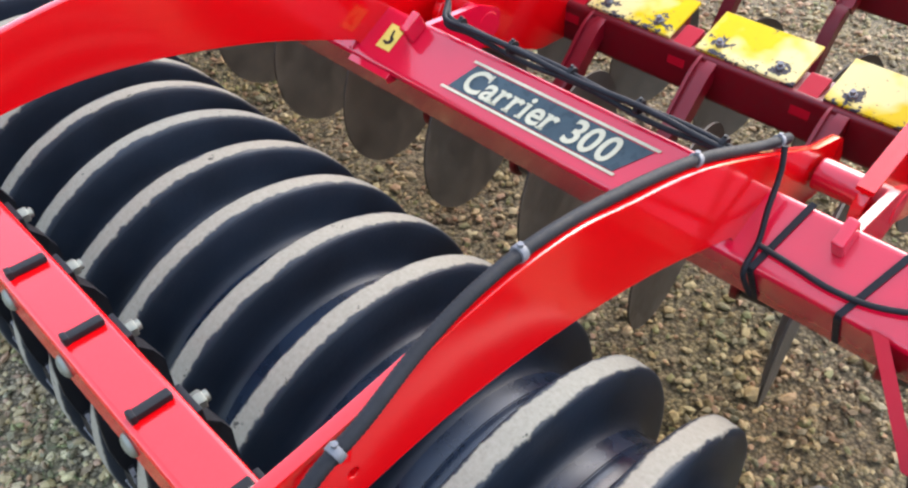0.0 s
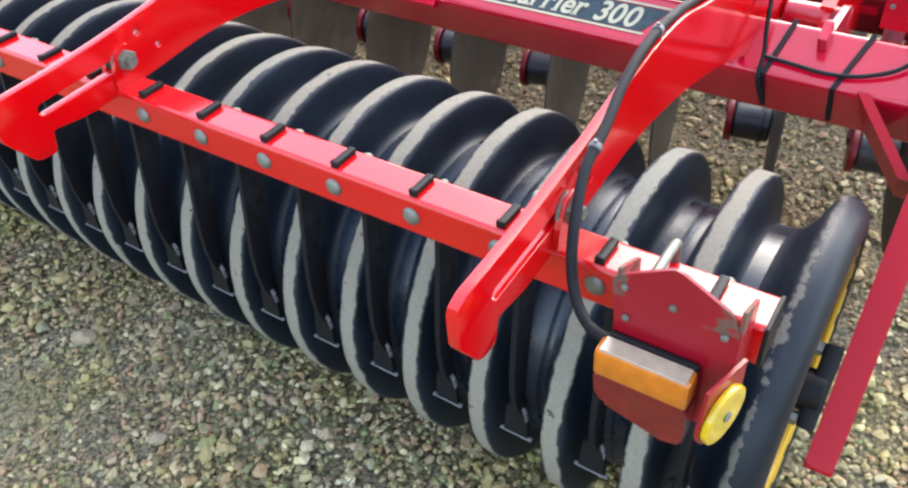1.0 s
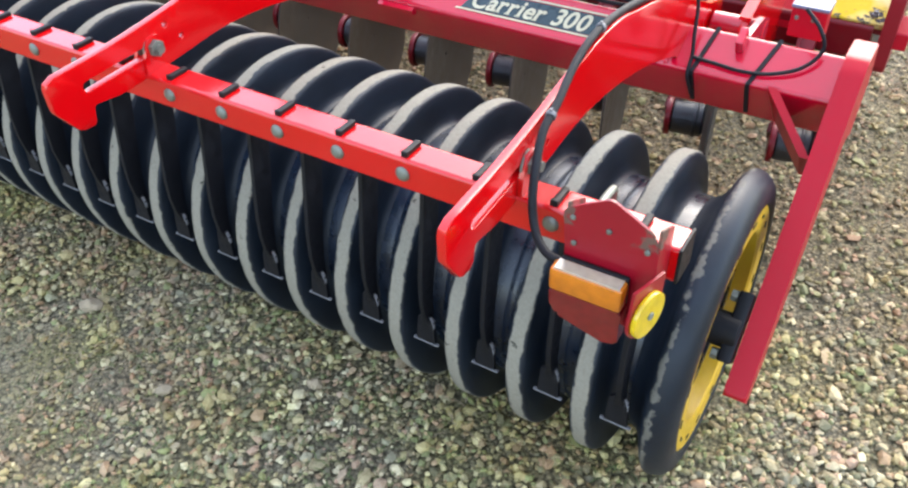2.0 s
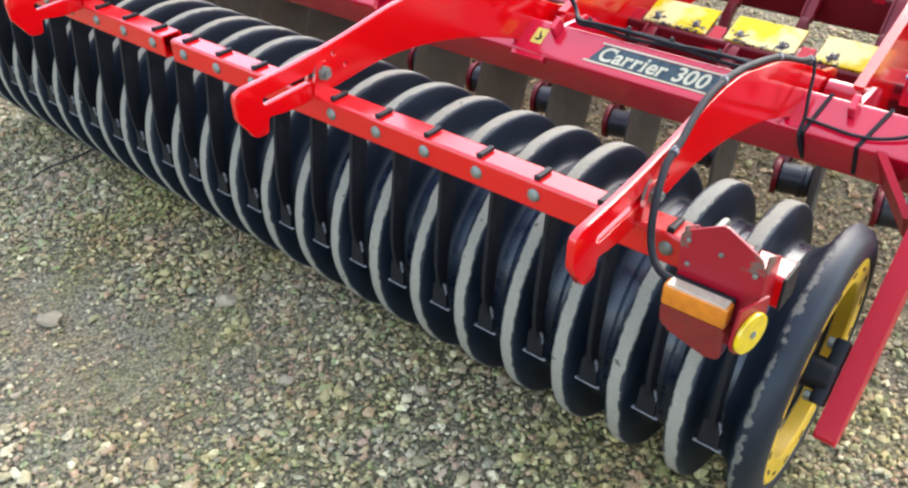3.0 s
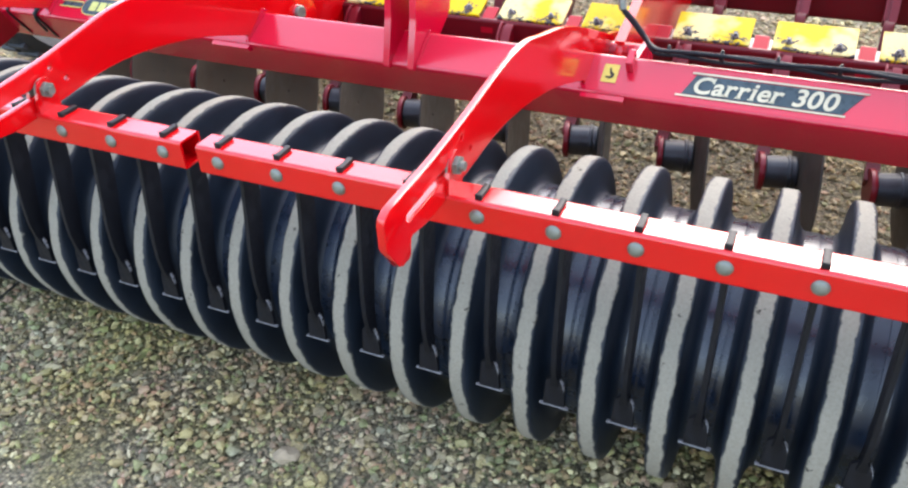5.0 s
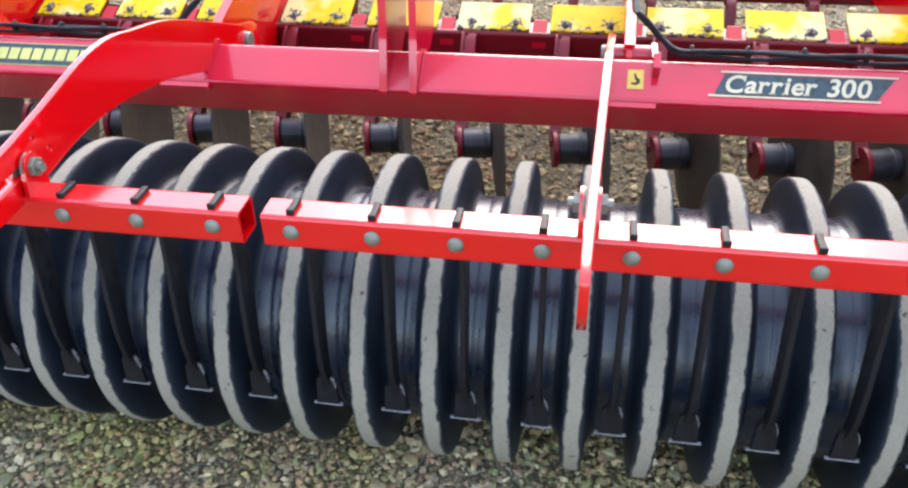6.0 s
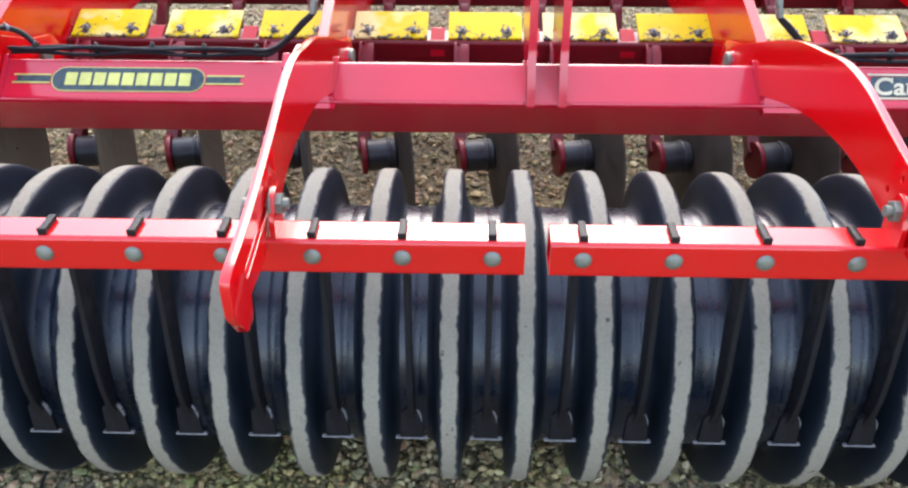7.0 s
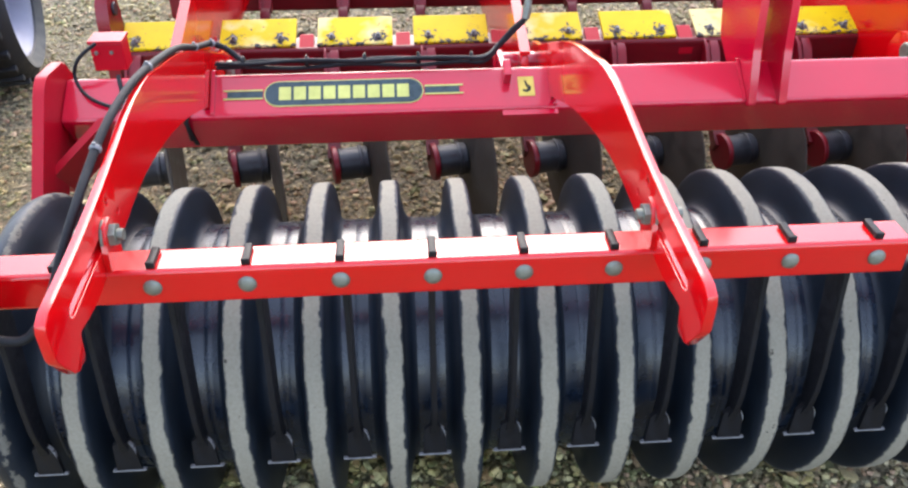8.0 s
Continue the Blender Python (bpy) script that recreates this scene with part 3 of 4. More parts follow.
# model decal: slanted slate panel, cream rules, cream words
m0 = face_matrix(0.852, 0.053, 0.0008)
bm = slab(B(), [(-0.175, -0.0255), (0.148, -0.0255), (0.184, 0.0255), (-0.152, 0.0255)], m0)
decal = part("model_decal", bm, DECAL_GREEN, beam, "slate green decal with cream lettering and rules")
m1 = face_matrix(0.852, 0.053, 0.0016)
for y in (-0.0295, 0.0295):
    bm = slab(B(), [(-0.188 if y < 0 else -0.162, y - 0.0022), (0.153 if y < 0 else 0.190, y - 0.0022), (0.155 if y < 0 else 0.192, y + 0.0022), (-0.186 if y < 0 else -0.160, y + 0.0022)], m1)
    part("cream_rule", bm, DECAL_CREAM, decal)


def serif_words(text, size, m, material, parent, shear, bold, squeeze):
    """Bold slanted letters, one by one, with slab feet and flags on the stems of r and i."""
    out, x = B(), 0.0
    for ch in text:
        if ch == " ":
            x += size * 0.30
            continue
        cu = bpy.data.curves.new("letter", "FONT")
        cu.body, cu.size, cu.offset, cu.extrude = ch, size, bold, 0.0004
        tmp = bpy.data.objects.new("letter", cu)
        me = bpy.data.meshes.new_from_object(tmp)
        bpy.data.objects.remove(tmp)
        lo, hi = min(v.co.x for v in me.vertices), max(v.co.x for v in me.vertices)
        me.transform(Matrix.Translation((x - lo, 0, 0)))
        out.from_mesh(me)
        stem, high = size * 0.105, size * 0.47
        if ch in "ri":
            box(out, (x - stem * 0.5, -bold, -0.0004), (x + stem * 1.5, size * 0.035, 0.0004))
            box(out, (x - stem * 0.5, high - size * 0.05, -0.0004), (x + stem * 0.4, high, 0.0004))
        if ch == "a":
            box(out, (x + hi - lo - stem * 0.5, -bold, -0.0004), (x + hi - lo + stem * 0.55, size * 0.045, 0.0004))
        if ch == "C":
            box(out, (x + hi - lo - stem * 0.35, size * 0.46, -0.0004), (x + hi - lo + stem * 0.15, size * 0.70, 0.0004))
        x += hi - lo + size * (0.085 if ch in "ri" else 0.065)
    fit = Matrix.Translation((-x / 2 * squeeze, -size * 0.345, 0)) @ Matrix.Diagonal((squeeze, 1, 1, 1))
    slant = Matrix(((1, shear, 0, -shear * size * 0.345), (0, 1, 0, 0), (0, 0, 1, 0), (0, 0, 0, 1)))
    out.transform(m @ slant @ fit)
    return part("lettering", out, material, parent)


serif_words("Carrier 300", 0.060, face_matrix(0.852, 0.0535, 0.0022), DECAL_CREAM, decal, 0.22, 0.0012, 0.94)

# maker's badge: oval slate panel, pale rim, side rules and plain pale bars
m0 = face_matrix(-0.902, 0.053, 0.0008)


def stadium(w, h, seg=10):
    out = []
    for k in range(2 * seg + 2):
        a = math.pi * (k if k <= seg else k - 1) / seg - math.pi / 2
        cx = (w - h) if k <= seg else -(w - h)
        out.append((cx + h * math.cos(a), h * math.sin(a)))
    return out


badge = part("maker_badge", slab(B(), stadium(0.168, 0.031), m0), DECAL_PALE, beam, "oval slate badge with a pale rim and plain bars")
part("badge_field", slab(B(), stadium(0.1655, 0.0285), face_matrix(-0.902, 0.053, 0.0016)), DECAL_GREEN, badge)
for k in range(9):
    x = -0.124 + k * 0.031
    part("pale_bar", slab(B(), [(x - 0.0125, -0.016), (x + 0.0125, -0.016), (x + 0.0125, 0.016), (x - 0.0125, 0.016)], face_matrix(-0.902, 0.053, 0.0024)), DECAL_PALE, badge)
for sx in (-1, 1):
    for y in (-0.010, 0.010):
        x0, x1 = sorted((sx * 0.170, sx * 0.252))
        part("pale_rule", slab(B(), [(x0, y - 0.0018), (x1, y - 0.0018), (x1, y + 0.0018), (x0, y + 0.0018)], face_matrix(-0.902, 0.053, 0.0016)), DECAL_PALE, badge)
    x0, x1 = sorted((sx * 0.170, sx * 0.244))
    part("slate_rule", slab(B(), [(x0, -0.0075), (x1, -0.0075), (x1, 0.0075), (x0, 0.0075)], face_matrix(-0.902, 0.053, 0.0010)), DECAL_GREEN, badge)
    m0 = face_matrix(sx * 0.514, 0.055, 0.0008)
    warn = part("warning_sticker", slab(B(), [(-0.017, -0.024), (0.017, -0.024), (0.017, 0.024), (-0.017, 0.024)], m0), DECAL_YELLOW, beam, "small yellow warning sticker with a black mark")
    mk = face_matrix(sx * 0.514, 0.055, 0.0016)
    part("black_mark", slab(B(), [(-0.004, 0.014), (0.0, 0.014), (0.003, 0.004), (0.010, -0.001), (0.009, -0.010), (0.001, -0.015), (-0.009, -0.012), (-0.008, -0.008), (0.0, -0.009), (0.003, -0.005), (-0.001, 0.0)], mk), DECAL_BLACK, warn)


# ---- packer roller ----
roller = thing("packer_roller", (0, Y_ROLL, R_RING), "black rubber packer roller with worn grey ring treads", "roller")
half = [(0.0, 0.2940), (0.010, 0.2939), (0.0142, 0.2930), (0.0168, 0.2905), (0.0186, 0.2850), (0.0202, 0.2740), (0.0222, 0.2580), (0.0248, 0.2420), (0.0285, 0.2310), (0.0340, 0.2240), (0.0395, 0.2218)]
half = [(x, r + 0.004) for x, r in half]
prof = [(-x, r) for x, r in half[:0:-1]] + half + [(0.0395, 0.215), (-0.0395, 0.215)]
ring_mesh = finish(revolve(B(), prof, 120), "ring", RUBBER, 0.8)
P = 0.125
for k in range(-11, 11):
    turn = Matrix.Rotation(k * 1.37, 4, "X")
    piece("ring", ring_mesh, roller, Matrix.Translation(((k + 0.5) * P, 0, 0)) @ turn)
end_half = [(-0.052, 0.2222), (-0.046, 0.2245), (-0.038, 0.2300), (-0.030, 0.2400), (-0.023, 0.2530), (-0.0165, 0.2680), (-0.0105, 0.2810), (-0.004, 0.2895), (0.004, 0.2928), (0.011, 0.2915), (0.021, 0.2880), (0.030, 0.2820), (0.037, 0.2720), (0.041, 0.2580), (0.042, 0.242), (0.038, 0.236), (0.028, 0.232), (0.0, 0.230), (-0.052, 0.215)]
end_mesh = finish(revolve(B(), [(x, r + 0.004) for x, r in end_half], 120), "ring", RUBBER_END, 0.8)
piece("ring", end_mesh, roller, (11.5 * P - 0.008, 0, 0), "end ring with a rounded black shoulder")
piece("ring", end_mesh, roller, Matrix.Translation((-11.5 * P + 0.008, 0, 0)) @ Matrix.Rotation(math.pi, 4, "Z"), "end ring with a rounded black shoulder")
dprof = []
valley = [(-0.004, 0.2258), (0.010, 0.2262), (0.0238, 0.2264), (0.0248, 0.2252), (0.0262, 0.2252), (0.0272, 0.2258), (0.038, 0.2256), (0.049, 0.2254)]
for k in range(-11, 12):
    dprof += [(k * P - 0.0225 + a, r) for a, r in valley]
bm = revolve(B(), [(-1.435, 0.16)] + [(-1.435, 0.2245)] + dprof + [(1.435, 0.2245), (1.435, 0.16)], 96)
bm.transform(Matrix.Translation((0, Y_ROLL, R_RING)))
part("drum", bm, BLACK_RUBBER, roller, "black drum bands between the rings", 0.8)
for sx in (-1, 1):
    bm = revolve(B(), [(sx * 1.456, 0.240), (sx * 1.465, 0.240), (sx * 1.468, 0.234), (sx * 1.466, 0.192), (sx * 1.462, 0.186), (sx * 1.42, 0.182), (sx * 1.42, 0.188), (sx * 1.456, 0.192)], 72)
    bm.transform(Matrix.Translation((0, Y_ROLL, R_RING)))
    rim = part("end_rim", bm, YELLOW_RIM, roller, "soiled yellow end rim with dark slots", 0.5)
    for k in range(16):
        a = 2 * math.pi * (k + 0.5) / 16
        bm = B()
        m = Matrix.Translation((sx * 1.4675, Y_ROLL, R_RING)) @ Matrix.Rotation(a, 4, "X") @ Matrix.Translation((0, 0, 0.217))
        box(bm, (-0.0012, -0.010, -0.0035), (0.0012, 0.010, 0.0035), m)
        part("slot", bm, DECAL_BLACK, rim)
    bm = revolve(B(), [(sx * 1.425, 0.187), (sx * 1.430, 0.187), (sx * 1.430, 0.03), (sx * 1.425, 0.03)], 48)
    bm.transform(Matrix.Translation((0, Y_ROLL, R_RING)))
    part("end_disc", bm, BLACK_STEEL, roller)
    bm = cylinder(B(), (sx * 1.42, Y_ROLL, R_RING), (sx * 1.495, Y_ROLL, R_RING), 0.034, 28, bevel=0.003)
    part("axle_stub", bm, BLACK_STEEL, roller)
    m = Matrix.Translation((sx * 1.486, Y_ROLL, R_RING - 0.01)) @ Matrix.Rotation(radians(47), 4, "X")
    bm = box(B(), (-0.013, -0.050, -0.030), (0.013, 0.085, 0.030), m, 0.004)
    bearing = part("bearing_block", bm, BLACK_STEEL, roller, "black bearing block bolted inside the strut")
    for a, b in ((-0.040, 0.030), (0.072, 0.030), (-0.040, -0.030), (0.072, -0.030)):
        p = m @ Vector((-sx * 0.014, a, b * 0.6))
        part("bolt", hexnut(B(), p, (-sx, 0, 0), 0.011, 0.012), ZINC, bearing, "zinc hex bolt")


# ---- roller arms ----
def arm_outline():
    top = [(-0.158, 0.778), (-0.05, 0.784), (0.035, 0.793), (0.100, 0.802), (0.165, 0.813), (0.235, 0.825), (0.300, 0.831), (0.370, 0.828), (0.440, 0.813), (0.580, 0.780), (0.770, 0.705), (0.905, 0.646)]
    low = [(0.700, 0.612), (0.535, 0.668), (0.400, 0.699), (0.290, 0.714), (0.195, 0.716), (0.090, 0.705), (-0.03, 0.694), (-0.100, 0.700)]
    pts = [tuple(p) for p in spline(top, 5)]
    pts += rounded([(0.905, 0.646), (1.000, 0.622), (1.035, 0.556), (0.985, 0.530), (0.86, 0.545), (0.74, 0.560), (0.700, 0.612)], [0, 0.02, 0.03, 0.03, 0.01, 0.01, 0])[1:-1]
    pts += [tuple(p) for p in spline(low, 4)]
    pts += [(-0.104, 0.698), (-0.106, 0.690), (-0.109, 0.673), (-0.114, 0.667), (-0.136, 0.668), (-0.146, 0.674), (-0.174, 0.716), (-0.177, 0.724), (-0.177, 0.762), (-0.173, 0.771)]
    return pts


def capsule(a, b, r, seg=8):
    a, b = Vector(a), Vector(b)
    d = (b - a).normalized()
    n = Vector((-d.y, d.x))
    out = [tuple(b + (d * math.cos(t) + n * math.sin(t)) * r) for t in (math.pi / 2 - math.pi * k / seg for k in range(seg + 1))]
    out += [tuple(a + (-d * math.cos(t) - n * math.sin(t)) * r) for t in (math.pi / 2 - math.pi * k / seg for k in range(seg + 1))]
    return out


def plate_with_holes(outline, holes, x0, x1):
    """A flat plate, open at each hole: filled between outlines, then given its thickness."""
    bm = B()
    loops = []
    for ring in [outline] + holes:
        vs = [bm.verts.new((x0, y, z)) for y, z in ring]
        loops.append(vs)
        for i in range(len(vs)):
            bm.edges.new((vs[i - 1], vs[i]))
    bmesh.ops.triangle_fill(bm, use_beauty=True, use_dissolve=False, edges=list(bm.edges))
    faces = list(bm.faces)
    g = bmesh.ops.extrude_face_region(bm, geom=faces)
    bmesh.ops.translate(bm, verts=[v for v in g["geom"] if isinstance(v, bmesh.types.BMVert)], vec=(x1 - x0, 0, 0))
    bmesh.ops.recalc_face_normals(bm, faces=bm.faces)
    edge = [e for e in bm.edges if len(e.link_faces) == 2 and e.calc_face_angle(0) > 1.2 and abs(e.verts[0].co.x - e.verts[1].co.x) < 1e-5]
    bmesh.ops.bevel(bm, geom=edge, offset=0.0015, segments=2, affect="EDGES", profile=0.5)
    return bm


ARM_T = 0.0065
arms = {}
for xa in (-1.1875, -0.4375, 0.4375, 1.1875):
    arm = thing("roller_arm", (xa, 0.34, 0.54), "curved bright red steel roller arm with an adjusting slot", "machine arm", "four roller arms")
    holes = [capsule((-0.105, 0.737), (0.035, 0.745), 0.0085), capsule((0.075, 0.775), (0.0751, 0.775), 0.005), capsule((0.105, 0.742), (0.1051, 0.742), 0.005)]
    plate = part("arm_plate", plate_with_holes(arm_outline(), holes, xa - ARM_T, xa + ARM_T), RED, arm)
    s = 1 if xa > 0 else -1
    set_out = 0.021 if abs(xa) < 1 else 0.0
    for v in plate.data.vertices:
        u = min(1.0, max(0.0, (v.co.y + arm.location.y + 0.12) / 0.82))
        v.co.x += s * set_out * u
    for side in (-1, 1):
        x = xa + side * ARM_T
        bm = cylinder(B(), (x, 0.040, 0.746), (x + side * 0.004, 0.040, 0.746), 0.023, 24, bevel=0.001)
        part("washer", bm, ZINC, arm, "zinc washer")
        bm = hexnut(B(), (x + side * 0.004, 0.040, 0.746), (side, 0, 0), 0.016, 0.013)
        cylinder(bm, (x + side * 0.017, 0.040, 0.746), (x + side * 0.025, 0.040, 0.746), 0.008, 14)
        part("clamp_bolt", bm, ZINC, arm, "zinc hex bolt")
    bm = cylinder(B(), (xa + s * (set_out - 0.0075), 0.93, 0.595), (xa + s * (set_out - 0.022), 0.93, 0.595), 0.022, 22, bevel=0.004)
    part("pivot_pin_head", bm, ZINC, arm, "grey pivot pin head")
    arms[xa] = arm


# ---- scraper bars ----
def clip_mesh():
    bm = B()
    box(bm, (-0.0055, 0.008, 0.0), (0.0055, 0.047, 0.0085), None, 0.002)
    box(bm, (-0.006, 0.006, -0.001), (0.006, 0.012, 0.0098), None, 0.0015)
    return finish(bm, "clip", BLACK_PLASTIC)


BAR_Y0, BAR_Y1, BAR_Z0, BAR_Z1 = 0.008, 0.062, 0.650, 0.706
CLIP = clip_mesh()
HEAD = finish(dome(B(), (0, 0, 0), (0, -1, 0), 0.0128, 0.0060), "bolt_head", ZINC)
NUTM = finish(hexnut(cylinder(B(), (0, 0, 0), (0, 0.015, 0), 0.006, 12), (0, 0, 0), (0, 1, 0), 0.0098, 0.010), "nut", ZINC)


def scraper_meshes():
    bm = B()
    # bolted flat behind the bar, then twisted to stand on edge between two rings
    box(bm, (-0.0205, 0.0625, 0.660), (0.0205, 0.0705, 0.692), None, 0.001)
    rows = []
    for z, y0, y1, w in ((0.672, 0.0630, 0.0700, 0.0170), (0.648, 0.0600, 0.0860, 0.0100), (0.622, 0.0560, 0.0960, 0.0050), (0.570, 0.0490, 0.0960, 0.0045), (0.500, 0.0390, 0.0840, 0.0045), (0.440, 0.0310, 0.0720, 0.0045), (0.390, 0.0290, 0.0640, 0.0045), (0.355, 0.0330, 0.0600, 0.0050), (0.325, 0.0400, 0.0560, 0.0090)):
        rows.append([bm.verts.new(p) for p in ((-w + 0.001, y0, z), (w - 0.001, y0, z), (w, y0 + 0.001, z), (w, y1, z), (-w, y1, z), (-w, y0 + 0.001, z))])
    for a, b in zip(rows, rows[1:]):
        for i in range(6):
            bm.faces.new((a[i], a[(i + 1) % 6], b[(i + 1) % 6], b[i]))
    bm.faces.new(rows[0][::-1]), bm.faces.new(rows[-1])
    arm = finish(bm, "strap", BLACK_STEEL)
    bm = B()
    outline = [(-0.0165, 0.338), (0.0, 0.354), (0.0165, 0.334), (0.0200, 0.284), (-0.0200, 0.284)]
    lo = [bm.verts.new((x, 0.041 + (z - 0.284) * 0.06 - 0.004, z)) for x, z in outline]
    hi = [bm.verts.new((x, 0.041 + (z - 0.284) * 0.06 + 0.004, z)) for x, z in outline]
    bm.faces.new(lo), bm.faces.new(hi[::-1])
    for i in range(5):
        bm.faces.new((lo[i], lo[(i + 1) % 5], hi[(i + 1) % 5], hi[i]))
    foot = finish(bm, "foot", BLACK_STEEL)
    bm = box(B(), (-0.027, 0.036, 0.2808), (0.027, 0.0425, 0.2842), None, 0.0008)
    edge = finish(bm, "wear_edge", BARE)
    # pale crescent modelled in for the highlight on the foot's rounded shoulder
    bm = B()
    lip = [(0.0100, 0.3450), (0.0145, 0.3385), (0.0170, 0.3310), (0.0176, 0.3200), (0.0160, 0.3305), (0.0136, 0.3375)]
    lo = [bm.verts.new((x, 0.041 + (z - 0.284) * 0.06 - 0.0055, z)) for x, z in lip]
    hi = [bm.verts.new((x, 0.041 + (z - 0.284) * 0.06 + 0.0010, z)) for x, z in lip]
    bm.faces.new(lo), bm.faces.new(hi[::-1])
    for i in range(6):
        bm.faces.new((lo[i], lo[(i + 1) % 6], hi[(i + 1) % 6], hi[i]))
    return arm, foot, edge, finish(bm, "worn_lip", BARE)


STRAP, FOOT, WEAR, LIP = scraper_meshes()


def scraper_bar(x0, x1, ks, open_x, cap_x):
    bar = thing("scraper_bar", ((x0 + x1) / 2, 0.035, 0.2), "red square steel bar carrying black scrapers, silver bolts and clips", "scraper bar", "two scraper bars")
    o = Vector(bar.location)
    bm = B()
    out = rounded([(BAR_Y0, BAR_Z0), (BAR_Y1, BAR_Z0), (BAR_Y1, BAR_Z1), (BAR_Y0, BAR_Z1)], 0.006, 3)
    inn = rounded([(BAR_Y0 + 0.005, BAR_Z0 + 0.005), (BAR_Y1 - 0.005, BAR_Z0 + 0.005), (BAR_Y1 - 0.005, BAR_Z1 - 0.005), (BAR_Y0 + 0.005, BAR_Z1 - 0.005)], 0.003, 3)
    n = len(out)
    rows = [[bm.verts.new((x, y, z)) for y, z in ol] for ol, x in ((out, x0), (out, x1), (inn, x1), (inn, x0))]
    for a, b in ((0, 1), (1, 2), (2, 3), (3, 0)):
        for i in range(n):
            bm.faces.new((rows[a][i], rows[a][(i + 1) % n], rows[b][(i + 1) % n], rows[b][i]))
    part("bar_tube", bm, RED, bar)
    s = 1 if cap_x > open_x else -1
    bm = box(B(), (min(cap_x, cap_x + s * 0.005), BAR_Y0 - 0.001, BAR_Z0 - 0.001), (max(cap_x, cap_x + s * 0.005), BAR_Y1 + 0.001, BAR_Z1 + 0.001), None, 0.0015)
    part("end_cap", bm, BLACK_PLASTIC, bar, "black plastic end cap")
    for k in ks:
        x = k * P
        piece("bolt_head", HEAD, bar, Vector((x, BAR_Y0 - 0.001, 0.680)) - o)
        piece("nut", NUTM, bar, Vector((x, 0.0705, 0.680)) - o)
        piece("clip", CLIP, bar, Vector((x, BAR_Y0, BAR_Z1)) - o)
        sc = piece("scraper", STRAP, bar, Vector((x, 0, 0)) - o, "black steel scraper strap")
        for nm, me in (("foot", FOOT), ("wear_edge", WEAR), ("worn_lip", LIP)):
            piece(nm, me, sc, (0, 0, 0))
    for xa in arms:
        if x0 < xa < x1:
            for side in (-1, 1):
                xc = xa + side * (ARM_T + 0.0045)
                bm = prism(B(), rounded([(0.010, 0.70), (0.012, 0.728), (0.026, 0.766), (0.050, 0.770), (0.064, 0.745), (0.062, 0.70)], 0.006), xc - 0.004, xc + 0.004, 0.001)
                part("bracket_ear", bm, RED, bar)
    return bar


scraper_bar(-0.045, 1.432, range(0, 12), -0.045, 1.432)
scraper_bar(-1.432, -0.080, range(-11, 0), -0.080, -1.432)


